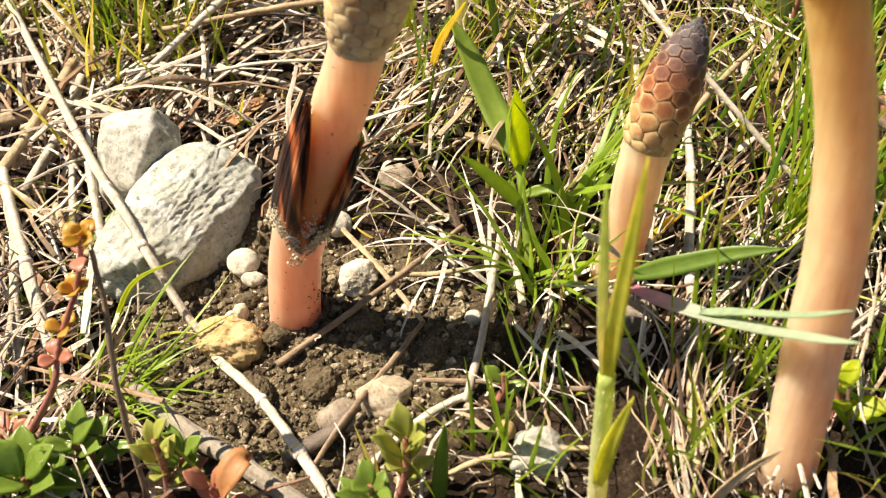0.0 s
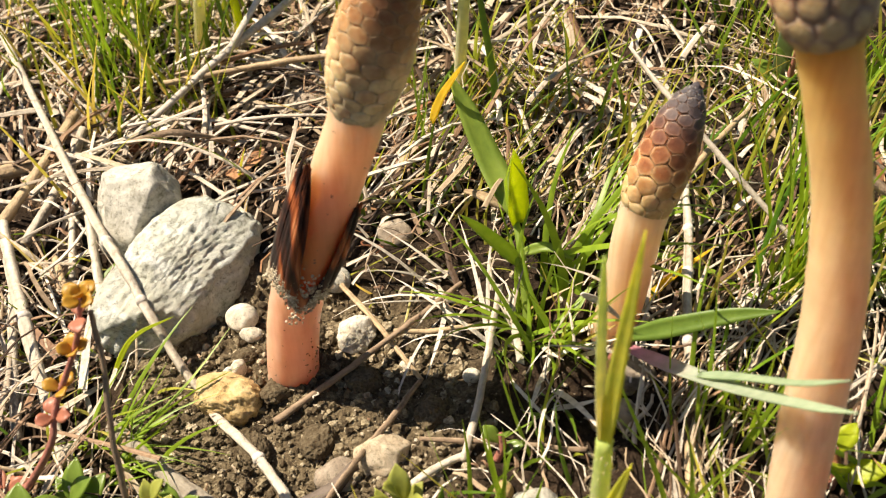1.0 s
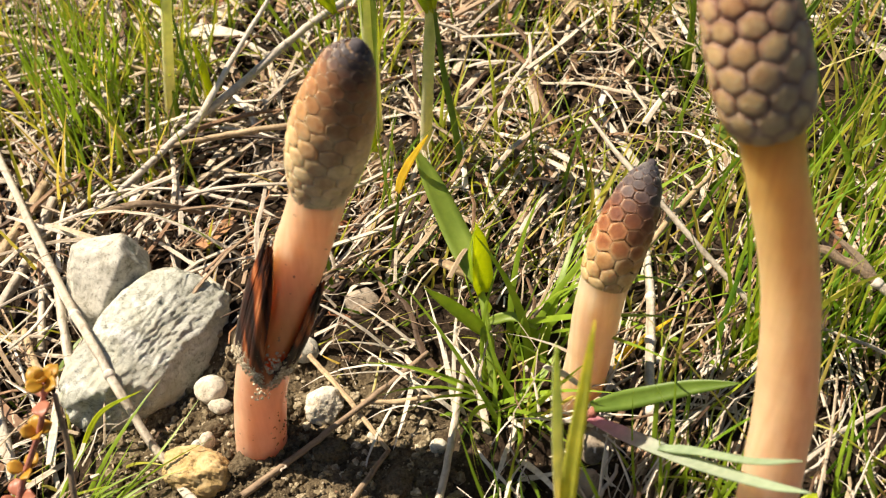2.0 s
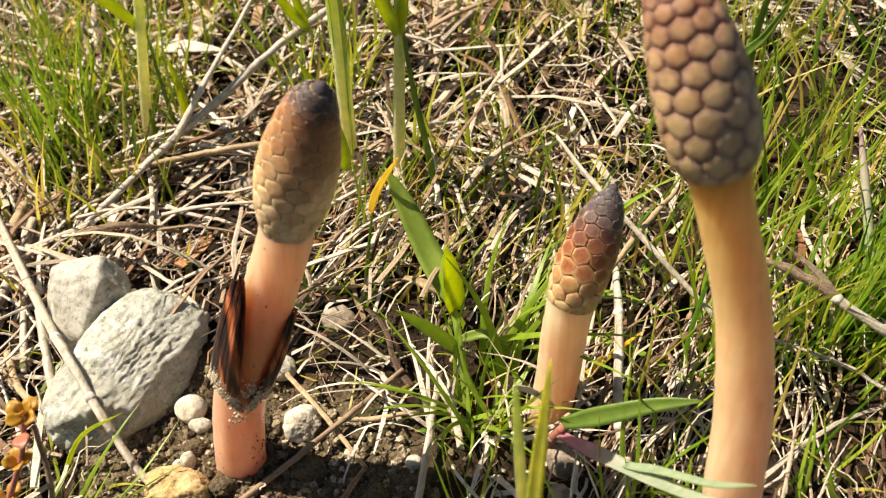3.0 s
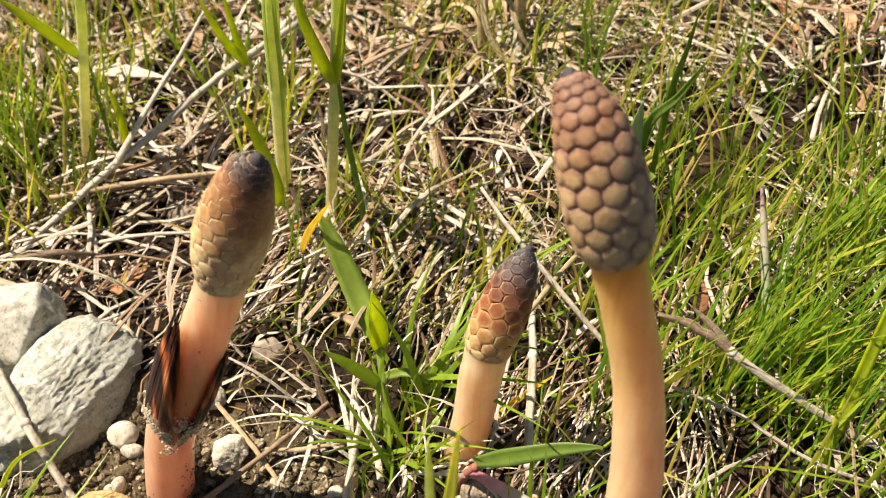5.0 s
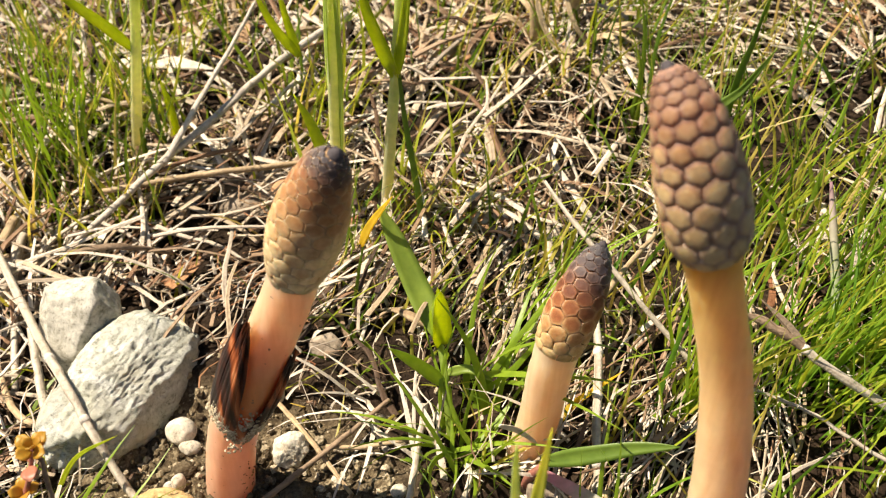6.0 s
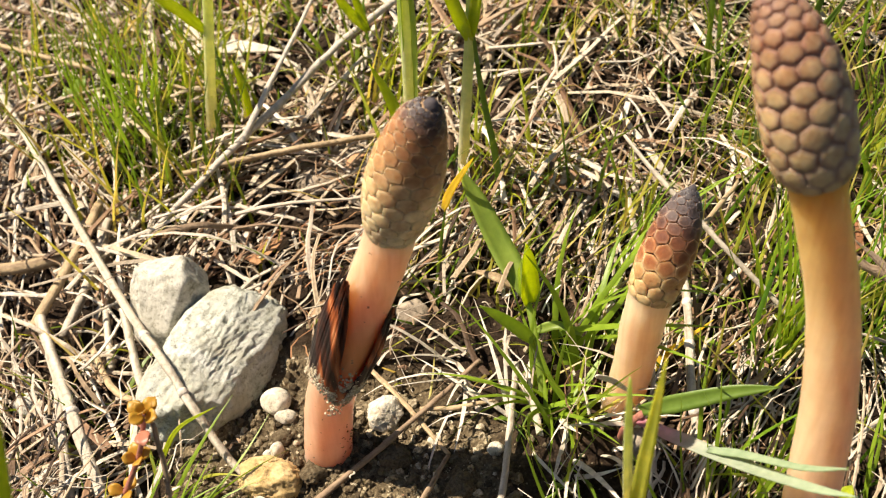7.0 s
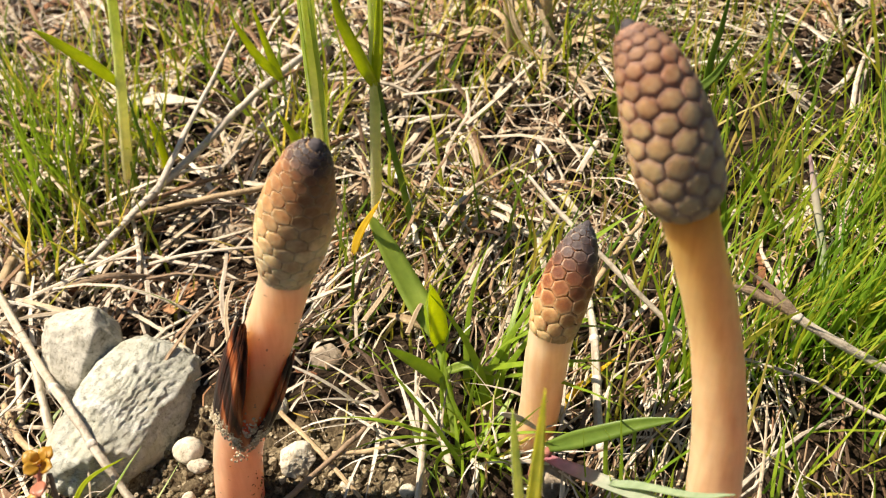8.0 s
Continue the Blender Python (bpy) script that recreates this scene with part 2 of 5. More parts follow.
def scale_mat(name, stops, heart, heart_amount):
    """Cone scales: colour by height on the cone, rim paler or darker than the heart, each a little different."""
    mat, nt, b = material(name, 0.6, 0.3)
    c = ramp(nt, attr(nt, "along"), stops)
    info = nt.nodes.new("ShaderNodeObjectInfo")
    v = ramp(nt, info.outputs["Random"], [(0.0, (0.8, 0.78, 0.76)), (1.0, (1.12, 1.1, 1.06))])
    c = mix(nt, 1.0, c, v, "MULTIPLY")
    h = ramp(nt, attr(nt, "heart"), [(0.1, (0, 0, 0)), (0.7, (1, 1, 1))])
    band = ramp(nt, attr(nt, "along"), heart_amount)
    inner = ramp(nt, attr(nt, "along"), heart) if isinstance(heart, list) else heart
    c = mix(nt, mix(nt, 1.0, h, band, "MULTIPLY"), c, inner)
    g = ramp(nt, noise_of(nt, 1300, 5), [(0.3, (0.72, 0.68, 0.64)), (0.7, (1.12, 1.1, 1.08))])
    c = mix(nt, 0.8, c, g, "MULTIPLY")
    c = mix(nt, 0.75, c, ramp(nt, noise_of(nt, 330, 5, 0.7), [(0.36, (0.66, 0.52, 0.44)), (0.52, (0.98, 0.97, 0.96)), (0.68, (1.12, 1.14, 1.14))]), "MULTIPLY")
    nt.links.new(c, b.inputs["Base Color"])
    b.inputs["Subsurface Weight"].default_value = 0.6
    b.inputs["Subsurface Radius"].default_value = (1.0, 0.68, 0.42)
    b.inputs["Subsurface Scale"].default_value = 0.003
    bump(nt, b, noise_of(nt, 1800, 4), 0.35, 0.0003)
    return mat


SOIL, CRUMB = soil_mat(), crumb_mat()
SAND = straw_mat("sand_grains", [(0.0, (0.26, 0.21, 0.13)), (0.5, (0.46, 0.39, 0.26)), (1.0, (0.64, 0.57, 0.42))], 0.9)
ROCK_PALE = rock_mat("pale_rock", (0.27, 0.27, 0.22), (0.51, 0.51, 0.435), (0.7, 0.7, 0.65), (0.46, 0.44, 0.33))
ROCK_GREY = rock_mat("grey_rock", (0.32, 0.3, 0.24), (0.54, 0.51, 0.43), (0.68, 0.65, 0.57))
ROCK_CREAM = rock_mat("cream_pebble", (0.5, 0.42, 0.31), (0.72, 0.65, 0.52), (0.84, 0.79, 0.69), None, 350)
ROCK_OCHRE = rock_mat("ochre_pebble", (0.52, 0.36, 0.15), (0.62, 0.43, 0.19), (0.72, 0.56, 0.31), None, 420)
ROCK_TAN = rock_mat("tan_pebble", (0.4, 0.3, 0.2), (0.56, 0.44, 0.3), (0.66, 0.55, 0.4), None, 380)
ROCK_BROWN = rock_mat("brown_pebble", (0.2, 0.15, 0.1), (0.34, 0.27, 0.2), (0.48, 0.4, 0.31))
STRAW = straw_mat("dry_straw", [(0.0, (0.05, 0.03, 0.018)), (0.16, (0.17, 0.105, 0.06)), (0.26, (0.32, 0.19, 0.11)), (0.42, (0.5, 0.4, 0.27)), (0.62, (0.6, 0.525, 0.41)), (1.0, (0.76, 0.705, 0.61))])
RUSSET = straw_mat("russet_litter", [(0.0, (0.26, 0.09, 0.04)), (0.5, (0.46, 0.26, 0.13)), (1.0, (0.6, 0.42, 0.26))], 0.7)
STRAW_PALE = straw_mat("bleached_straw", [(0.0, (0.57, 0.505, 0.405)), (1.0, (0.69, 0.635, 0.53))])
STRAW_TAN = straw_mat("tan_straw", [(0.0, (0.45, 0.33, 0.19)), (1.0, (0.6, 0.47, 0.29))])
TWIG = straw_mat("grey_twig", [(0.0, (0.56, 0.5, 0.42)), (1.0, (0.7, 0.65, 0.57))], 0.8)
TWIG_BROWN = straw_mat("brown_twig", [(0.0, (0.27, 0.19, 0.12)), (1.0, (0.38, 0.29, 0.2))], 0.8)
WEATHERED = straw_mat("weathered_stalk", [(0.0, (0.27, 0.24, 0.19)), (1.0, (0.36, 0.325, 0.26))], 0.85)
TWIG_DARK = straw_mat("dark_twig", [(0.0, (0.12, 0.095, 0.075)), (1.0, (0.22, 0.18, 0.15))], 0.85)
GRASS = leaf_mat("grass", [(0.0, (0.09, 0.17, 0.014)), (0.35, (0.18, 0.27, 0.02)), (0.6, (0.34, 0.38, 0.03)), (0.8, (0.5, 0.45, 0.08)), (1.0, (0.58, 0.42, 0.16))], 0.42)
GRASS_LUSH = leaf_mat("lush_grass", [(0.0, (0.09, 0.2, 0.014)), (0.5, (0.2, 0.33, 0.022)), (0.85, (0.36, 0.43, 0.035)), (1.0, (0.5, 0.43, 0.08))], 0.4)
GRASS_DEEP = leaf_mat("deep_grass", [(0.0, (0.09, 0.19, 0.012)), (0.5, (0.18, 0.3, 0.018)), (1.0, (0.3, 0.38, 0.04))], 0.4)
LEAF_GREEN = leaf_mat("broad_blade", [(0.0, (0.27, 0.38, 0.06)), (1.0, (0.34, 0.44, 0.08))], 0.55)
LEAF_PALE = leaf_mat("pale_blade", [(0.0, (0.62, 0.64, 0.1)), (1.0, (0.7, 0.7, 0.14))], 0.62)
LEAF_DOWNY = leaf_mat("downy_blade", [(0.0, (0.44, 0.56, 0.12)), (1.0, (0.54, 0.64, 0.18))], 0.55, 0.6)
LEAF_MID = leaf_mat("mid_blade", [(0.0, (0.16, 0.26, 0.035)), (1.0, (0.21, 0.31, 0.05))], 0.45)
LEAF_BRIGHT = leaf_mat("young_blade", [(0.0, (0.46, 0.56, 0.02)), (1.0, (0.56, 0.62, 0.035))], 0.6)
LEAF_YELLOW = leaf_mat("yellowed_blade", [(0.0, (0.78, 0.6, 0.05)), (1.0, (0.84, 0.7, 0.1))], 0.7)
LEAF_PURPLE = leaf_mat("grey_green_blade", [(0.0, (0.58, 0.22, 0.28)), (0.18, (0.6, 0.36, 0.38)), (0.32, (0.42, 0.46, 0.36)), (1.0, (0.36, 0.46, 0.28))], 0.35, 0.55, None, "along")
LEAF_SAGE = leaf_mat("sage_blade", [(0.0, (0.38, 0.46, 0.3)), (1.0, (0.36, 0.46, 0.28))], 0.35, 0.55)
DEAD_LEAF = leaf_mat("dead_leaf", [(0.0, (0.4, 0.17, 0.06)), (1.0, (0.52, 0.26, 0.1))], 0.3, 0.55)
STALK = leaf_mat("downy_stalk", [(0.0, (0.72, 0.66, 0.5)), (0.5, (0.66, 0.7, 0.42)), (1.0, (0.56, 0.66, 0.2))], 0.5, 0.6, None, "along")
STALK_PURPLE = leaf_mat("purple_stalk", [(0.0, (0.12, 0.25, 0.05)), (0.4, (0.3, 0.36, 0.2)), (0.8, (0.42, 0.33, 0.3)), (1.0, (0.3, 0.16, 0.2))], 0.2, 0.6, None, "along")
WEED_GREEN = leaf_mat("weed_leaf", [(0.0, (0.11, 0.22, 0.035)), (0.5, (0.19, 0.31, 0.045)), (0.8, (0.34, 0.38, 0.07)), (1.0, (0.46, 0.28, 0.1))], 0.45, 0.3)
WEED_OLIVE = leaf_mat("olive_leaf", [(0.0, (0.3, 0.38, 0.08)), (0.6, (0.42, 0.44, 0.1)), (1.0, (0.5, 0.36, 0.13))], 0.4, 0.35)
WEED_GOLD = leaf_mat("orange_leaf", [(0.0, (0.45, 0.2, 0.03)), (0.6, (0.55, 0.32, 0.04)), (1.0, (0.45, 0.38, 0.06))], 0.35)
WEED_RED = leaf_mat("red_leaf", [(0.0, (0.4, 0.13, 0.08)), (1.0, (0.5, 0.22, 0.13))], 0.25)
WEED_STEM = straw_mat("reddish_stem", [(0.0, (0.32, 0.12, 0.09)), (1.0, (0.4, 0.17, 0.12))])
# the deep red stops paint in light glowing through inside the sheath
STEM_PINK = stem_mat("pink_stem", [(0.0, (0.66, 0.37, 0.25)), (0.44, (0.7, 0.41, 0.28)), (0.49, (0.58, 0.13, 0.03)), (0.62, (0.66, 0.24, 0.09)), (0.78, (0.74, 0.45, 0.28)), (1.0, (0.76, 0.5, 0.33))])
STEM_PEACH = stem_mat("peach_stem", [(0.0, (0.64, 0.36, 0.2)), (0.6, (0.76, 0.5, 0.32)), (1.0, (0.78, 0.54, 0.34))], 0.8)
# the top amber stops include the cone's shade on the neck, painted in
STEM_TALL = stem_mat("amber_stem", [(0.0, (0.8, 0.47, 0.31)), (0.35, (0.81, 0.5, 0.32)), (0.6, (0.81, 0.48, 0.26)), (0.82, (0.8, 0.44, 0.15)), (1.0, (0.74, 0.33, 0.04))], 0.85)
CORE_TAN = straw_mat("tan_cone_core", [(0.0, (0.42, 0.27, 0.14)), (1.0, (0.42, 0.27, 0.14))], 0.8)
CORE_RUSSET = straw_mat("russet_cone_core", [(0.0, (0.15, 0.065, 0.03)), (1.0, (0.15, 0.065, 0.03))], 0.8)
CORE_BROWN = straw_mat("brown_cone_core", [(0.0, (0.34, 0.2, 0.14)), (1.0, (0.34, 0.2, 0.14))], 0.8)
TIP = straw_mat("cone_tip", [(0.0, (0.07, 0.06, 0.065)), (1.0, (0.07, 0.06, 0.065))], 0.7)
SCALE_A = scale_mat("tan_scale", [(0.0, (0.78, 0.59, 0.35)), (0.4, (0.75, 0.53, 0.28)), (0.62, (0.52, 0.31, 0.145)), (0.84, (0.36, 0.18, 0.08)), (0.92, (0.15, 0.1, 0.08)), (1.0, (0.05, 0.04, 0.045))], [(0.0, (0.74, 0.57, 0.35)), (0.4, (0.68, 0.46, 0.25)), (0.6, (0.44, 0.23, 0.095)), (0.85, (0.27, 0.115, 0.05)), (0.93, (0.07, 0.05, 0.045)), (1.0, (0.05, 0.04, 0.045))], [(0.35, (0, 0, 0)), (0.65, (0.85, 0.85, 0.85)), (1.0, (0.9, 0.9, 0.9))])
SCALE_B = scale_mat("russet_scale", [(0.0, (0.66, 0.46, 0.23)), (0.28, (0.62, 0.4, 0.19)), (0.45, (0.42, 0.2, 0.085)), (0.62, (0.3, 0.14, 0.075)), (0.78, (0.17, 0.115, 0.1)), (1.0, (0.1, 0.09, 0.095))], [(0.0, (0.64, 0.44, 0.21)), (0.22, (0.52, 0.28, 0.1)), (0.36, (0.28, 0.09, 0.03)), (0.58, (0.18, 0.065, 0.03)), (0.74, (0.09, 0.06, 0.055)), (1.0, (0.07, 0.066, 0.07))], [(0.1, (0, 0, 0)), (0.32, (0.8, 0.8, 0.8)), (1.0, (0.9, 0.9, 0.9))])
SCALE_C = scale_mat("brown_scale", [(0.0, (0.46, 0.3, 0.19)), (0.45, (0.39, 0.235, 0.155)), (0.75, (0.28, 0.14, 0.095)), (1.0, (0.19, 0.1, 0.08))], (0.66, 0.46, 0.22), [(0.0, (0.85, 0.85, 0.85)), (0.5, (0.75, 0.75, 0.75)), (0.8, (0.25, 0.25, 0.25)), (1.0, (0.08, 0.08, 0.08))])


def sheath_mat():
    mat, nt, b = material("sheath", 0.5, 0.3)
    w = node(nt, "ShaderNodeTexNoise", Scale=1.0, Detail=3.0)
    co = nt.nodes.new("ShaderNodeTexCoord")
    mp = nt.nodes.new("ShaderNodeMapping")
    mp.inputs["Scale"].default_value = (620, 620, 60)
    nt.links.new(co.outputs["Object"], mp.inputs["Vector"])
    nt.links.new(mp.outputs["Vector"], w.inputs["Vector"])
    c = ramp(nt, w.outputs["Fac"], [(0.4, (0.014, 0.009, 0.008)), (0.49, (0.055, 0.018, 0.011)), (0.57, (0.26, 0.065, 0.018)), (0.68, (0.5, 0.2, 0.08))])
    nt.links.new(c, b.inputs["Base Color"])
    bump(nt, b, w.outputs["Fac"], 0.4, 0.0003)
    return mat


SHEATH = sheath_mat()


# ---- ground ----
def build_ground():
    fx, fy = np.arange(-10, 15.01, 0.075), np.arange(-5, 17.01, 0.075)
    out = 1.6 ** np.arange(1, 22)
    xs = np.concatenate([(-10 - out)[::-1], fx, 15 + out])
    ys = np.concatenate([(-5 - out)[::-1], fy, 17 + out])
    gx, gy = np.meshgrid(xs, ys)
    x, y = gx.ravel(), gy.ravel()
    v = np.stack([x, y, ground_z(x, y)], -1)
    v[:, 2] += (0.03 * vnoise(v, 16, 8) + 0.02 * vnoise(v, 26, 9)) * (np.abs(x) < 16) * (y < 18)
    nx, ny = len(xs), len(ys)
    i, j = np.meshgrid(np.arange(nx - 1), np.arange(ny - 1))
    a = (j * nx + i).ravel()
    f = np.stack([a, a + 1, a + nx + 1, a + nx], -1).tolist()
    # outside the clearing the ground colour carries painted shade for the litter's gaps
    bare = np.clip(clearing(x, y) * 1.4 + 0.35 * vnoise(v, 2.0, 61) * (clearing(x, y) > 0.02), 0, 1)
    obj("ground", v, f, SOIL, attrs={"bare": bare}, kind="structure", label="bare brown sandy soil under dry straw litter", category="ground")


build_ground()


# ---- rocks ----
def ico(level):
    bm = bmesh.new()
    bmesh.ops.create_icosphere(bm, subdivisions=level, radius=1)
    v = np.array([p.co[:] for p in bm.verts])
    f = [tuple(p.index for p in fc.verts) for fc in bm.faces]
    bm.free()
    return v, f


ICO = {n: ico(n) for n in (1, 2, 3, 4, 5, 6)}


def rock_mesh(centre, half, turn=0.0, tilt=(0.0, 0.0), seed=1, level=4, cuts=9, rough=0.05, keep=(0.72, 1.0), faces=(), edge=22.0, grit=0.15, pits=0.008):
    d, f = ICO[level]
    r = np.random.default_rng(seed)
    n = r.normal(size=(cuts, 3))
    n /= np.linalg.norm(n, axis=1)[:, None]
    h = r.uniform(*keep, cuts)
    if faces:
        fn = np.array([fc[:3] for fc in faces], float)
        n = np.vstack([n, fn / np.linalg.norm(fn, axis=1)[:, None]])
        h = np.concatenate([h, [fc[3] for fc in faces]])
    reach = np.min(np.where(d @ n.T > 0.05, h / np.maximum(d @ n.T, 0.05), 9), axis=1)
    rad = -np.log(np.exp(-edge * np.minimum(reach, 2)) + np.exp(-edge)) / edge
    p = d * rad[:, None]
    p = p + d * (rough * (0.9 * vnoise(d + seed, 2.2, seed) + 0.5 * vnoise(d + seed, 5, seed + 1) + 0.3 * vnoise(d + seed, 11, seed + 2) + 0.25 * vnoise(d + seed, 24, seed + 3) + grit * (1 - 2 * np.abs(vnoise(d * (1, 1.6, 1) + seed, 7, seed + 4)))))[:, None]
    worn = np.abs(vnoise(d * (0.6, 1.8, 1.4) + seed, 6, seed + 5)) + 0.8 * np.abs(vnoise(d * (0.6, 1.6, 1.3) + seed, 14, seed + 6)) + 0.35 * np.abs(vnoise(d * (0.6, 1.6, 1.3) + seed, 30, seed + 7))
    p = p - d * (pits * 2.2 * (1.1 - np.minimum(worn * 2, 1.1)))[:, None]
    m = Euler((radians(tilt[0]), radians(tilt[1]), radians(turn))).to_matrix()
    return (p * np.asarray(half)) @ np.array(m).T + np.asarray(centre), f


def rock(name, x, y, half, mat, label, category="pebble", sink=0.35, **more):
    z = gz(x, y) + half[2] * (1 - 2 * sink)
    v, f = rock_mesh((x, y, z), half, **more)
    return obj(name, v, f, mat, label=label, category=category)


rock("stone", -1.74, 1.68, (1.34, 0.78, 0.76), ROCK_PALE, "rough pale grey-white stone half sunk in the soil", "stone", sink=0.33, turn=58, tilt=(8, -6), seed=12, level=6, cuts=6, rough=0.045, keep=(0.88, 1.0), faces=((0.05, 0.1, 0.97, 0.66), (-0.45, 0.1, 0.85, 0.72), (0.1, -0.36, 0.92, 0.58), (0.15, -0.92, 0.35, 0.78), (-0.8, -0.5, 0.3, 0.84), (0.92, 0.1, 0.3, 0.88), (-0.3, 0.9, 0.3, 0.85)), edge=24.0, grit=0.45, pits=0.02)
rock("stone", -2.46, 2.62, (0.74, 0.66, 0.86), ROCK_GREY, "angular grey-beige stone leaning behind a larger stone", "stone", sink=0.25, turn=-12, tilt=(8, 6), seed=23, level=5, cuts=4, rough=0.03, keep=(0.75, 0.95), faces=((-0.15, -0.5, 0.85, 0.66), (-0.85, -0.4, 0.35, 0.66), (0.8, -0.35, 0.4, 0.7), (-0.35, 0.3, 0.9, 0.74)), edge=34.0, pits=0.014)
rock("stone", -0.3, 5.6, (0.75, 0.6, 0.42), ROCK_BROWN, "grey stone almost covered by dry straw", "stone", sink=0.58, turn=15, seed=31, level=5, rough=0.04)
rock("pebble", -0.86, 1.12, (0.21, 0.19, 0.2), ROCK_CREAM, "rounded cream-white pebble on dark soil", sink=0.2, seed=5, level=4, rough=0.02)
rock("pebble", -0.72, 0.92, (0.15, 0.12, 0.1), ROCK_CREAM, "small flat cream pebble on the soil", sink=0.2, seed=6, level=3)
rock("pebble", 0.66, 0.68, (0.27, 0.24, 0.24), ROCK_CREAM, "angular cream-coloured pebble beside the pink stem", sink=0.2, turn=20, seed=41, level=5, cuts=10, rough=0.07, keep=(0.62, 0.9), edge=30.0, grit=0.3, pits=0.02)
rock("pebble", -0.86, -0.1, (0.44, 0.34, 0.3), ROCK_OCHRE, "ochre-yellow rough pebble lying on a straw", sink=0.25, turn=-8, seed=52, level=5, cuts=9, rough=0.09, keep=(0.72, 0.95), faces=((0.0, -0.15, 0.98, 0.7), (0.0, -0.95, 0.3, 0.75)), edge=20.0, grit=0.3, pits=0.03)
rock("pebble", 1.12, -1.05, (0.34, 0.28, 0.25), ROCK_TAN, "pale yellowish lumpy pebble in the soil", sink=0.3, turn=10, seed=61, level=4, rough=0.06, cuts=10, keep=(0.65, 0.95), grit=0.3, pits=0.01)
rock("pebble", -0.78, 0.36, (0.1, 0.12, 0.13), ROCK_CREAM, "small pinkish broken pebble standing in the soil", sink=0.2, seed=71, level=3)
rock("pebble", -0.88, 0.3, (0.1, 0.09, 0.1), ROCK_GREY, "small grey pebble in the soil", sink=0.25, seed=72, level=3)
rock("pebble", 3.83, -0.25, (0.26, 0.22, 0.24), ROCK_BROWN, "brown-grey pebble at the foot of a stem", sink=0.25, seed=81, level=4, rough=0.06)
rock("pebble", 3.7, -0.75, (0.18, 0.16, 0.2), ROCK_BROWN, "small pinkish-brown pebble among straw", sink=0.25, seed=82, level=3)
rock("pebble", 2.78, -1.85, (0.36, 0.3, 0.32), ROCK_GREY, "pale grey-white pebble among dry straw", sink=0.4, turn=35, seed=93, level=5, cuts=12, rough=0.04, keep=(0.68, 0.9), edge=36.0, grit=0.3, pits=0.012)
rock("pebble", 2.42, -1.55, (0.12, 0.11, 0.12), ROCK_OCHRE, "small yellow-brown pebble in the litter", sink=0.2, seed=92, level=3)
rock("pebble", 1.28, 0.28, (0.1, 0.08, 0.07), ROCK_CREAM, "tiny cream pebble under a straw", sink=0.25, seed=93, level=3)
rock("pebble", 2.05, 0.02, (0.11, 0.09, 0.1), ROCK_CREAM, "tiny cream pebble at the edge of the grass", sink=0.25, seed=94, level=3)
rock("pebble", 0.62, -1.25, (0.3, 0.22, 0.16), ROCK_BROWN, "flat grey-brown pebble on the soil", sink=0.35, turn=30, seed=95, level=4)
rock("pebble", 0.3, 1.55, (0.2, 0.18, 0.16), ROCK_GREY, "grey pebble half hidden in the litter", sink=0.3, seed=96, level=3)
rock("pebble", -4.35, 1.4, (0.24, 0.2, 0.18), ROCK_GREY, "small grey pebble among dead stalks", sink=0.3, seed=97, level=3)
rock("pebble", 1.0, 2.3, (0.26, 0.22, 0.2), ROCK_BROWN, "brown pebble under dry straw", sink=0.35, seed=98, level=3)


def crumbs():
    pieces = []
    n = 0
    while n < 6500:
        x, y = rng.uniform(-2.6, 4.5), rng.uniform(-3, 2.6)
        if rng.random() > clearing(np.array(x), np.array(y)) * 0.95 + 0.05:
            continue
        s = 0.01 + 0.055 * rng.random() ** 5
        d, f = ICO[2] if s > 0.045 else ICO[1]
        c = np.array([x, y, gz(x, y) + s * 0.35])
        v = d * (1 + 0.35 * rng.uniform(-1, 1, (len(d), 1))) * s * rng.uniform(0.7, 1.2, 3) + c
        pieces.append((v, f))
        n += 1
    v, f = merge(pieces)
    obj("soil_crumbs", v, f, CRUMB, smooth=False, kind="stuff", label="loose crumbs of brown sandy soil", category="soil")


crumbs()


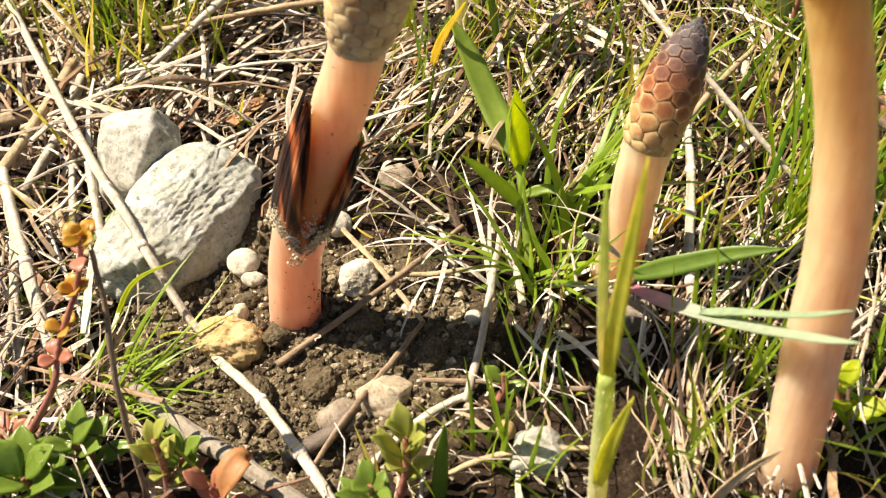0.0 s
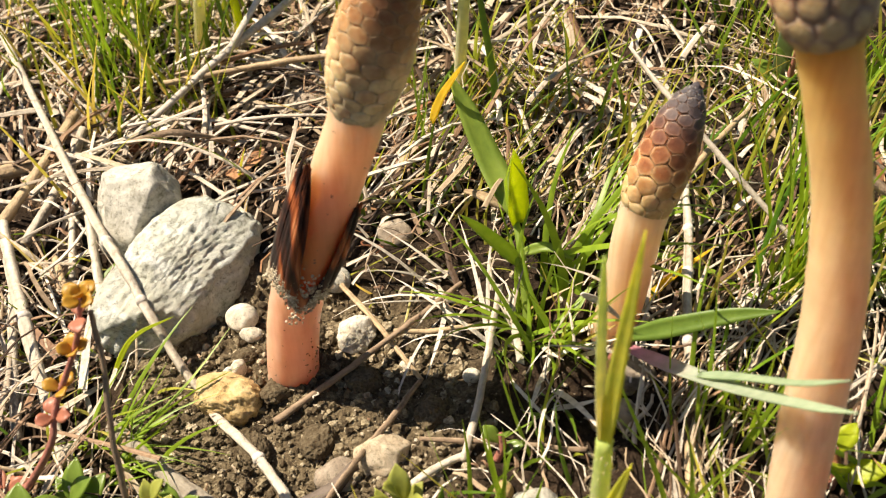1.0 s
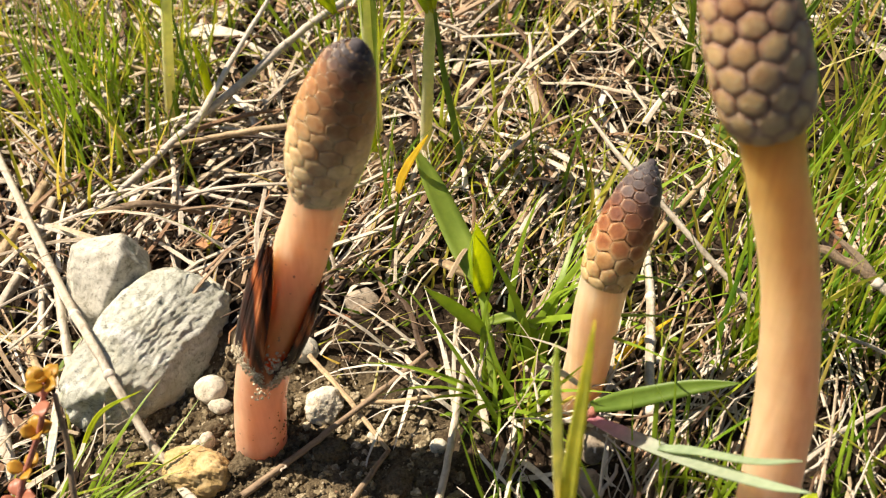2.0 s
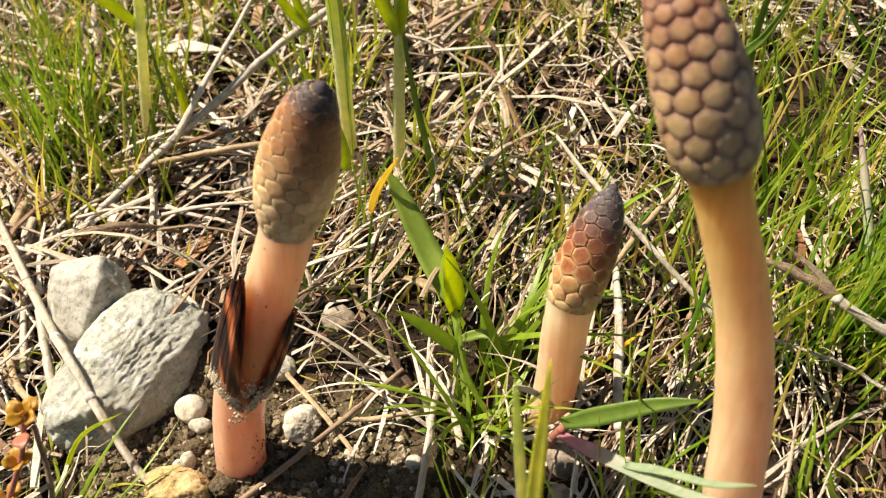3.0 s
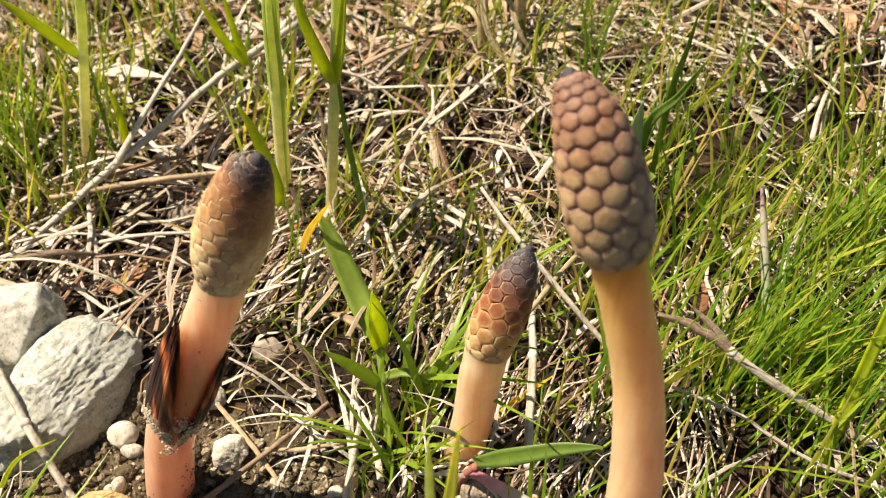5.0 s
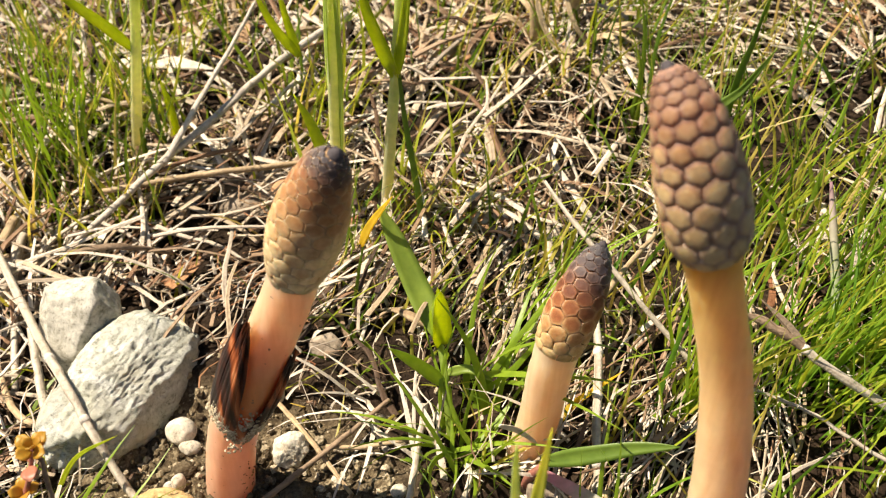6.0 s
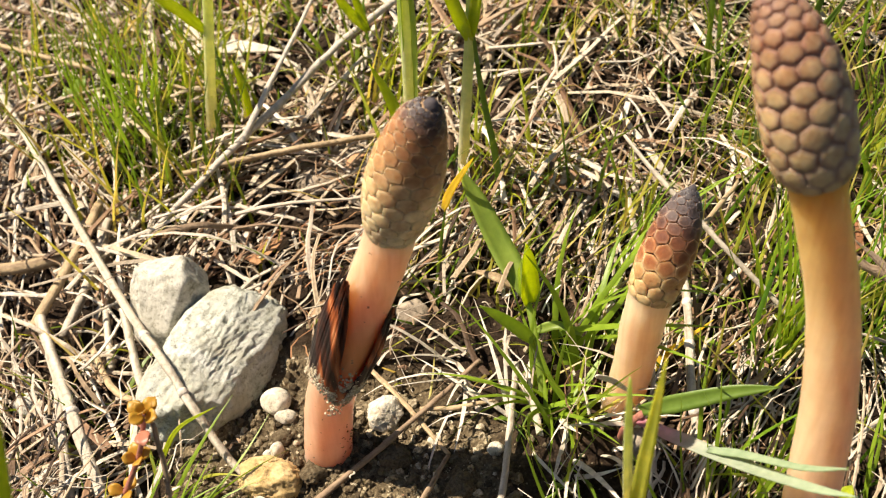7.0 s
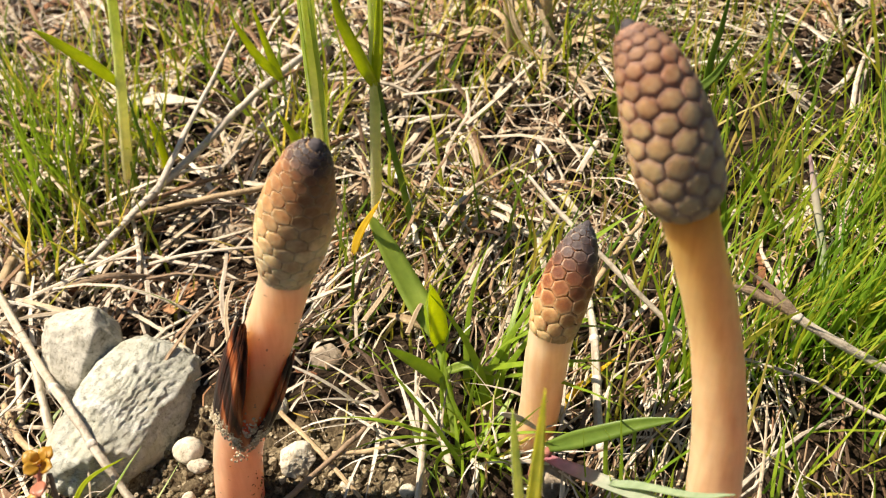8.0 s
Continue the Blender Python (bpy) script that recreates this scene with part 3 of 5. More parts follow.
# ---- litter and grass ----
def straws(count, zone, length, radius, lift, tilt, keep, curve=0.1, flat=(0.45, 1.0)):
    """Bent dry straws lying on the ground, as one vertex block."""
    xs, ys = [], []
    while len(xs) < count:
        x, y = rng.uniform(zone[0], zone[1], 4000), rng.uniform(zone[2], zone[3], 4000)
        ok = rng.random(4000) < keep(x, y)
        xs += x[ok].tolist()
        ys += y[ok].tolist()
    x, y = np.array(xs[:count]), np.array(ys[:count])
    n, m = count, 6
    L = rng.uniform(*length, n) * np.clip((np.hypot(x - 0.05, y + 0.4) - 0.5) / 2.0, 0.3, 1)
    az = 1.65 + 1.6 * vnoise(flat3(x, y), 0.4, 51) + rng.normal(0, 0.65, n)
    row = (x > 2.2) & (y < 3.5)
    az = np.where(row, 1.5 + (az - 1.65) * 0.45, az)
    el = rng.normal(0, tilt, n)
    d = np.stack([np.cos(az) * np.cos(el), np.sin(az) * np.cos(el), np.sin(el)], -1)
    s = np.linspace(-0.5, 0.5, m)
    side = np.stack([-np.sin(az), np.cos(az), np.zeros(n)], -1)
    bend = rng.normal(0, curve, n) * L
    lift_z = rng.uniform(*lift, n)
    kink = rng.normal(0, curve * 0.6, n) * L
    p = d[:, None] * (L[:, None] * s)[..., None] + side[:, None] * (bend[:, None] * (4 * s * s))[..., None]
    p = p + side[:, None] * (kink[:, None] * np.sin(s * 7))[..., None]
    p[..., 0] += x[:, None]
    p[..., 1] += y[:, None]
    gz_all = 0.75 * ground_z(x, y)[:, None] + 0.25 * ground_z(p[..., 0].ravel(), p[..., 1].ravel()).reshape(n, m)
    p[..., 2] += gz_all + lift_z[:, None] + (0.25 * np.abs(np.sin(el)) * L)[:, None]
    p[..., 2] -= (rng.uniform(0, 0.25, n) * L)[:, None] * (2 * s) ** 2
    r = (rng.uniform(*radius, n) * np.clip(0.72 + 0.055 * y, 0.6, 1.25))[:, None] * np.linspace(1.1, 0.6, m)
    up = np.cross(side, d)
    k = 5
    a = np.linspace(0, 2 * np.pi, k, endpoint=False)
    squash = rng.uniform(*flat, n)
    ring = np.cos(a)[None, :, None] * side[:, None] + np.sin(a)[None, :, None] * (up * squash[:, None])[:, None]
    v = (p[:, :, None] + ring[:, None] * r[:, :, None, None]).reshape(-1, 3)
    i, j, q = np.meshgrid(np.arange(n), np.arange(m - 1), np.arange(k), indexing="ij")
    b = (i * m + j) * k
    f = np.stack([b + q, b + (q + 1) % k, b + k + (q + 1) % k, b + k + q], -1).reshape(-1, 4)
    streak = np.broadcast_to(rng.uniform(0.1, 1, (n, 1, k)), (n, m, k)).ravel()
    return v, f.tolist(), tone(m, k, n), streak


def blades(x, y, length, width, lean, bend, az=None, spread=3.2, start=0.0):
    """Narrow folded grass blades rooted at x, y, as one vertex block."""
    n, m = len(x), 7
    width = (width[0] * 0.9, width[1] * 0.9)
    L = rng.uniform(*length, n)
    a = rng.uniform(0, 2 * np.pi, n) if az is None else rng.normal(az, spread, n)
    h = np.stack([np.cos(a), np.sin(a), np.zeros(n)], -1)
    ln = np.abs(rng.normal(lean, 0.16, n))
    bd = np.abs(rng.normal(bend, bend * 0.5 + 0.02, n))
    s = np.linspace(0, 1, m)
    ang = ln[:, None] + bd[:, None] * s
    step = np.stack([np.sin(ang), np.cos(ang)], -1) * (L / (m - 1))[:, None, None]
    cum = np.cumsum(np.concatenate([np.zeros((n, 1, 2)), step[:, 1:]], 1), 1)
    p = h[:, None] * cum[..., :1]
    p[..., 2] += cum[..., 1]
    wig = rng.normal(0, 0.05, n) * L
    side = np.stack([-np.sin(a), np.cos(a), np.zeros(n)], -1)
    p += side[:, None] * (wig[:, None] * np.sin(s * 3.0))[..., None]
    p[..., 0] += x[:, None]
    p[..., 1] += y[:, None]
    p[..., 2] += (ground_z(x, y) - 0.05)[:, None]
    tw = a + rng.normal(0, 0.9, n)
    wv = np.stack([-np.sin(tw), np.cos(tw), np.zeros(n)], -1)
    w = rng.uniform(*width, n)[:, None] * np.clip(1 - s**2.2, 0.04, 1) * 0.5
    fold = h * 0.35
    row = np.stack([p - wv[:, None] * w[..., None], p - fold[:, None] * w[..., None], p + wv[:, None] * w[..., None]], 2)
    v = row.reshape(-1, 3)
    i, j, q = np.meshgrid(np.arange(n), np.arange(m - 1), np.arange(2), indexing="ij")
    b = (i * m + j) * 3 + q
    f = np.stack([b, b + 1, b + 4, b + 3], -1).reshape(-1, 4)
    return v, f.tolist()


def sample(count, zone, keep):
    xs, ys = [], []
    while len(xs) < count:
        x, y = rng.uniform(zone[0], zone[1], 4000), rng.uniform(zone[2], zone[3], 4000)
        ok = rng.random(4000) < keep(x, y)
        xs += x[ok].tolist()
        ys += y[ok].tolist()
    return np.array(xs[:count]), np.array(ys[:count])


def off_stones(x, y):
    a = ((x + 1.75) / 1.25) ** 2 + ((y - 1.9) / 0.95) ** 2
    b = ((x + 2.6) / 0.85) ** 2 + ((y - 3.1) / 0.8) ** 2
    return (a > 1) & (b > 1)


def lush_keep(x, y):
    a = np.exp(-(((x - 9.2) / 2.5) ** 2 + ((y - 1.7) / 2.3) ** 2))
    b = np.exp(-(((x - 6.4) / 0.7) ** 2 + ((y - 1.6) / 1.6) ** 2))
    return np.maximum(a, 0.25 * b) * np.clip(0.55 + 1.2 * vnoise(flat3(x, y), 0.9, 31), 0.1, 1)


def litter_keep(x, y):
    heap = np.clip(0.62 + 1.3 * vnoise(flat3(x, y), 0.85, 33), 0.12, 1)
    bare = np.clip(2.4 - ((x - 0.05) / 1.5) ** 2 - ((y + 0.3) / 1.5) ** 2, 0, 1)
    return heap * (1 - np.maximum(bare, clearing(x, y))) * off_stones(x, y) * (1 - 0.3 * lush_keep(x, y)) * np.where((x > 2.0) & (y < 3.0), 0.45, 1)


FIELD = (-10, 15, -4.6, 17)
def brown_keep(x, y):
    return litter_keep(x, y) * np.clip(1.6 * vnoise(flat3(x, y), 0.45, 71), 0, 1)


heaps = [
    straws(3500, FIELD, (0.4, 2.0), (0.006, 0.016), (0.0, 0.55), 0.32, litter_keep, 0.13),
    straws(1700, FIELD, (0.7, 2.6), (0.013, 0.027), (0.0, 0.55), 0.2, litter_keep, 0.06),
    straws(2600, FIELD, (0.25, 1.1), (0.008, 0.02), (0.05, 0.55), 0.4, litter_keep, 0.2),
    straws(1500, FIELD, (0.4, 1.8), (0.025, 0.065), (0.0, 0.35), 0.25, litter_keep, 0.06, (0.08, 0.3)),
    straws(620, FIELD, (0.9, 3.2), (0.026, 0.046), (0.1, 0.65), 0.16, litter_keep, 0.02, (0.5, 0.9)),
    straws(260, (2.6, 7.0, -3, 3.2), (0.4, 1.9), (0.013, 0.027), (0.0, 0.45), 0.2, litter_keep, 0.05),
    straws(380, (-8, 3.5, 3, 10.5), (0.9, 3.0), (0.028, 0.05), (0.2, 0.7), 0.2, litter_keep, 0.03, (0.4, 0.9)),
    straws(190, (-6.8, -3.1, 1.2, 5.8), (0.5, 2.4), (0.012, 0.034), (0.0, 0.45), 0.22, lambda x, y: off_stones(x, y) * 1.0, 0.06),
    straws(70, (-5.2, -2.4, -3, 1.6), (0.8, 2.4), (0.05, 0.09), (0.05, 0.4), 0.15, litter_keep, 0.03, (0.12, 0.35)),
    straws(2600, FIELD, (0.1, 0.45), (0.01, 0.04), (0.0, 0.25), 0.4, lambda x, y: 1 - 0.75 * clearing(x, y), 0.1, (0.2, 0.6)),
]
vv, ff = merge([h[:2] for h in heaps])
tt = np.concatenate([h[2] for h in heaps])
st = np.concatenate([h[3] for h in heaps])
obj("straw_litter", vv, ff, STRAW, smooth=False, attrs={"tone": tt, "streak": st}, kind="stuff", label="tangled mat of dry beige straw and dead grass", category="straw")
heaps = [
    straws(1500, FIELD, (0.25, 1.1), (0.006, 0.016), (0.05, 0.5), 0.35, brown_keep, 0.16),
    straws(150, FIELD, (0.3, 0.9), (0.05, 0.11), (0.1, 0.4), 0.25, brown_keep, 0.1, (0.06, 0.16)),
]
vv, ff = merge([h[:2] for h in heaps])
obj("dead_leaf_litter", vv, ff, RUSSET, smooth=False, attrs={"tone": np.concatenate([h[2] for h in heaps]), "streak": np.concatenate([h[3] for h in heaps])}, kind="stuff", label="patches of crumpled russet-brown dead leaves in the straw", category="dead leaves")


def meadow_keep(x, y):
    back = np.clip((y - 2.2) / 3, 0, 1)
    right = np.clip((x - 4.8) / 2, 0, 1) * np.clip((y + 1.5) / 2, 0, 1) * np.where(y > 5, 0.45, 1)
    patch = np.clip(0.5 + 1.3 * vnoise(flat3(x, y), 0.5, 21), 0.05, 1)
    return np.clip(np.maximum(back * 0.55, right), 0, 1) * patch * off_stones(x, y) * (1 - clearing(x, y))


gx, gy = sample(760, (-9, 15, -2, 17), meadow_keep)
g1 = blades(gx, gy, (0.8, 2.8), (0.035, 0.07), 0.22, 0.35)
gx, gy = sample(300, (-9, 15, 0, 17), lambda x, y: meadow_keep(x, y) * 0.6)
g2 = blades(gx, gy, (1.4, 3.2), (0.06, 0.11), 0.28, 0.4)
gx, gy = sample(420, (-5, 7, -4, 3), lambda x, y: (1 - clearing(x, y)) * off_stones(x, y) * 0.8)
g3 = blades(gx, gy, (0.4, 1.3), (0.035, 0.07), 0.6, 0.5)
gx, gy = sample(480, (0.2, 8, 2.4, 10), lambda x, y: np.clip(0.5 + 1.2 * vnoise(flat3(x, y), 0.7, 23), 0.08, 1))
g4 = blades(gx, gy, (0.9, 2.4), (0.035, 0.075), 0.38, 0.25, 0.35, 0.9)
gx, gy = sample(280, (-6.5, -1.0, 4.6, 10.5), lambda x, y: np.clip(0.3 + 1.5 * vnoise(flat3(x, y), 0.8, 25), 0.03, 1))
g5 = blades(gx, gy, (1.2, 3.0), (0.04, 0.075), 0.22, 0.25)
vv, ff = merge([g1, g2, g3, g4, g5])
obj("meadow_grass", vv, ff, GRASS, kind="stuff", label="sparse thin green and yellowing grass blades in the litter", category="grass")
gx, gy = sample(1050, (4.5, 15, -3, 8), lush_keep)
vv, ff = blades(gx, gy, (0.9, 2.5), (0.04, 0.075), 0.38, 0.2, 0.25, 0.75)
obj("lush_grass", vv, ff, GRASS_LUSH, kind="stuff", label="dense patch of fine bright green grass", category="grass")


def tuft(x, y, count, spread, length, width, lean, bend, mat, label, az=None, turn=0.8):
    root = empty("grass_tuft", (x, y, 0), label=label, category="grass tuft", group="grass tufts")
    bx, by = rng.normal(x, spread, count), rng.normal(y, spread, count)
    v, f = blades(bx, by, length, width, lean, bend, az, turn)
    per = len(v) // count
    for k in range(count):
        obj("blade", v[k * per : (k + 1) * per], f[: len(f) // count], mat, root)
    return root


tuft(2.75, 0.55, 22, 0.16, (1.2, 2.4), (0.06, 0.1), 0.55, 0.5, GRASS_LUSH, "spreading tuft of green grass beside the bare soil")
tuft(2.9, 0.25, 15, 0.22, (0.7, 1.6), (0.05, 0.09), 0.8, 0.5, GRASS_LUSH, "low tuft of thin green grass at the soil's edge")
tuft(3.2, 1.5, 19, 0.3, (1.8, 3.4), (0.07, 0.15), 0.45, 0.9, GRASS_LUSH, "tuft of long arching green grass behind a stem", 0.6, 0.9)
tuft(-3.75, 6.7, 60, 0.55, (1.6, 3.3), (0.045, 0.085), 0.12, 0.2, GRASS_DEEP, "dense upright tuft of green grass among straw")
tuft(-2.9, 7.6, 34, 0.4, (1.4, 2.8), (0.06, 0.11), 0.3, 0.4, GRASS, "loose tuft of green grass among straw")
tuft(0.5, 7.0, 30, 0.4, (1.4, 2.8), (0.06, 0.1), 0.3, 0.4, GRASS, "loose tuft of yellow-green grass")
tuft(2.6, 4.6, 34, 0.45, (1.2, 2.6), (0.05, 0.1), 0.4, 0.5, GRASS, "loose yellow-green grass behind the broad leaves")
tuft(5.75, 0.9, 16, 0.14, (2.0, 3.6), (0.05, 0.09), 0.1, 0.2, GRASS_LUSH, "narrow upright bundle of green grass behind the tall stem")
tuft(-2.1, -0.75, 40, 0.22, (0.8, 1.7), (0.04, 0.07), 0.7, 0.5, GRASS_LUSH, "fine low tuft of green grass beside a red weed", 0.3, 1.0)
tuft(4.9, -1.1, 18, 0.3, (1.2, 2.4), (0.05, 0.08), 0.15, 0.2, GRASS_LUSH, "few upright green blades among dry straw")
tuft(2.4, -1.9, 13, 0.3, (1.0, 1.7), (0.06, 0.09), 0.15, 0.2, GRASS_LUSH, "few upright green blades in the litter")
tuft(6.6, -1.6, 20, 0.35, (1.0, 2.0), (0.05, 0.09), 0.5, 0.4, GRASS_LUSH, "low green grass at the foot of the tall stem")

tuft(4.25, -2.1, 8, 0.18, (1.4, 2.6), (0.05, 0.08), 0.1, 0.2, GRASS_LUSH, "few thin upright blades before the tall stem")
for x, y, n, turn in ((2.45, 0.55, 10, 2.6), (3.05, 0.3, 10, 5.0), (3.5, -0.2, 7, 4.8), (1.9, 1.3, 10, 3.4), (4.4, 0.4, 7, 4.6)):
    tuft(x, y, n, 0.25, (0.8, 1.9), (0.05, 0.1), 0.85, 0.7, STRAW_PALE, "tuft of bleached dead blades among green grass", turn, 0.9)


# ---- horsetails ----
def along_path(path, s):
    seg = np.linalg.norm(np.diff(path, axis=0), axis=1)
    cum = np.concatenate([[0], np.cumsum(seg)])
    s = np.asarray(s) * cum[-1]
    return np.stack([np.interp(s, cum, path[:, k]) for k in range(3)], -1), cum[-1]


def horsetail(points, radii, cone_points, profile, around, squeeze, mats, label, tip_r=0.06, puff=1.0, gap=0.97, uneven=0.05, dish=0.0, dish_from=0.22):
    """A fertile shoot: fleshy stem, and a cone of six-sided scales in staggered rows."""
    stem_mat_, scale_mat_, core_mat_ = mats
    root = empty("horsetail", points[0], label=label, category="horsetail", group="horsetail shoots")
    path = spline(points, 60)
    v, f = tube(path, radii, 28, 0.008, 3)
    obj("stem", v, f, stem_mat_, root, attrs={"along": np.repeat(np.linspace(0, 1, 60), 28)})
    axis = spline(cone_points, 80)
    _, total = along_path(axis, 0)
    ps, pr = np.array(profile).T

    def surface(s, angle, off):
        s = np.clip(s, 0, 1)
        c, _ = along_path(axis, s)
        t, n, b = frames_along(axis)
        k = np.clip((s * 79).astype(int), 0, 79)
        d = np.cos(angle)[:, None] * n[k] + np.sin(angle)[:, None] * b[k]
        r = np.interp(s, ps, pr)
        slope = (np.interp(s + 0.01, ps, pr) - np.interp(s - 0.01, ps, pr)) / (0.02 * total)
        nor = d - slope[:, None] * t[k]
        nor /= np.linalg.norm(nor, axis=1)[:, None]
        return c + d * r[:, None] + nor * np.asarray(off)[:, None]

    m, sides = 40, 36
    s = np.repeat(np.linspace(0, 1, m), sides)
    a = np.tile(np.linspace(0, 2 * np.pi, sides, endpoint=False), m)
    v = surface(s, a, np.full(len(s), -0.022))
    f = [(i * sides + k, i * sides + (k + 1) % sides, (i + 1) * sides + (k + 1) % sides, (i + 1) * sides + k) for i in range(m - 1) for k in range(sides)]
    f += [tuple(range(sides))[::-1], tuple((m - 1) * sides + k for k in range(sides))]
    cone = obj("cone", v, f, core_mat_, root, label="cone of six-sided scales")
    # rows of scales, shrinking towards the tip
    s0, row = 0.03, 0
    hexa = np.radians(np.arange(6) * 60 + 30)
    while s0 < 0.985:
        r = float(np.interp(s0, ps, pr))
        step = max(squeeze * (1.06 - 0.3 * s0) * 2 * np.pi * max(r, 0.05) / around, 0.04)
        half_s = step / 1.5 / total
        for k in range(around):
            a0 = (k + 0.5 * (row % 2)) * 2 * np.pi / around
            wob = rng.uniform(-1, 1, 12) * uneven
            ring, offs, heart = [], [], []
            hollow = dish * min(1.0, max(0.0, (s0 - dish_from) / 0.2))
            for size, off, ht in ((gap, -0.018, 0.0), (gap - 0.02, -0.002 + hollow, 0.0), (0.84 - 2 * hollow, 0.018 * puff, 0.15 + 12 * hollow), (0.5, 0.03 * puff - 0.3 * hollow, 0.75 + 5 * hollow)):
                ring.append(np.stack([np.cos(hexa) * size * (1 + wob[:6]), np.sin(hexa) * size * (1 + wob[6:])], -1))
                offs += [off] * 6
                heart += [ht] * 6
            uv = np.concatenate(ring + [np.zeros((1, 2))])
            offs.append(0.026 * puff - 0.4 * hollow)
            heart.append(1.0)
            ang = a0 + uv[:, 0] / 0.866 * np.pi / around
            sv = s0 + uv[:, 1] * half_s
            v = surface(sv, ang, np.array(offs) * min(1, r / 0.25) + rng.uniform(-0.006, 0.006) * min(1, 1.4 * puff))
            f = [(i * 6 + q, i * 6 + (q + 1) % 6, i * 6 + 6 + (q + 1) % 6, i * 6 + 6 + q) for i in range(3) for q in range(6)]
            f += [(18 + q, 18 + (q + 1) % 6, 24) for q in range(6)]
            obj("scale", v, f, scale_mat_, cone, attrs={"along": np.clip(sv, 0, 1), "heart": heart})
        s0 += step / total
        row += 1
    end = axis[-1]
    d = axis[-1] - axis[-4]
    d /= np.linalg.norm(d)
    v, f = tube(spline([end - d * 0.10, end - d * 0.02, end + d * 0.03, end + d * 0.055], 8), [tip_r * 1.25, tip_r, tip_r * 0.7, tip_r * 0.15], 14, 0.006, 5)
    obj("tip", v, f, TIP, root, label="dark blunt cone tip")
    return root


first = horsetail(
    [(-0.1, 0.32, -0.35), (-0.08, 0.29, 0.15), (0.04, 0.24, 1.07), (0.26, 0.1, 1.95), (0.57, 0.04, 2.85), (0.87, -0.02, 3.74), (1.0, -0.05, 4.2)],
    [0.315, 0.31, 0.3, 0.295, 0.285, 0.275, 0.265],
    [(0.97, -0.04, 4.11), (1.14, -0.06, 4.8), (1.33, -0.08, 5.45), (1.45, -0.1, 5.75)],
    [(0, 0.255), (0.07, 0.3), (0.23, 0.365), (0.4, 0.385), (0.56, 0.37), (0.72, 0.315), (0.88, 0.24), (0.96, 0.16), (1.0, 0.09)],
    11, 0.72, (STEM_PINK, SCALE_A, CORE_TAN), "pinkish horsetail shoot with a tan cone and split dark sheath", 0.085, 0.14, 0.955, 0.06, 0.007, 0.4)
horsetail(
    [(3.57, 0.46, 0.0), (3.63, 0.44, 0.4), (3.72, 0.4, 1.4), (3.76, 0.36, 2.21), (3.82, 0.37, 2.78)],
    [0.25, 0.25, 0.25, 0.255, 0.26],
    [(3.8, 0.36, 2.68), (3.9, 0.43, 3.06), (4.03, 0.57, 3.42), (4.2, 0.79, 3.85)],
    [(0, 0.26), (0.08, 0.28), (0.3, 0.3), (0.55, 0.28), (0.75, 0.23), (0.9, 0.16), (1.0, 0.06)],
    9, 0.74, (STEM_PEACH, SCALE_B, CORE_RUSSET), "short peach horsetail shoot with a russet dark-tipped cone", 0.06, 0.3, 0.97, 0.15, 0.012)
horsetail(
    [(5.2, -2.25, 0.1), (5.18, -2.22, 0.7), (5.14, -1.97, 2.06), (5.12, -1.75, 3.33), (4.98, -1.55, 4.45), (4.71, -1.42, 5.45), (4.58, -1.34, 5.95)],
    [0.246, 0.256, 0.272, 0.262, 0.236, 0.231, 0.256],
    [(4.61, -1.36, 5.83), (4.44, -1.24, 6.4), (4.26, -1.07, 6.91), (4.07, -0.83, 7.27)],
    [(0, 0.26), (0.04, 0.307), (0.1, 0.348), (0.22, 0.371), (0.4, 0.374), (0.6, 0.343), (0.8, 0.272), (0.92, 0.195), (1.0, 0.1)],
    10, 0.78, (STEM_TALL, SCALE_C, CORE_BROWN), "tall amber horsetail shoot with a large brown cone", 0.075, 0.2, 0.985, 0.15)


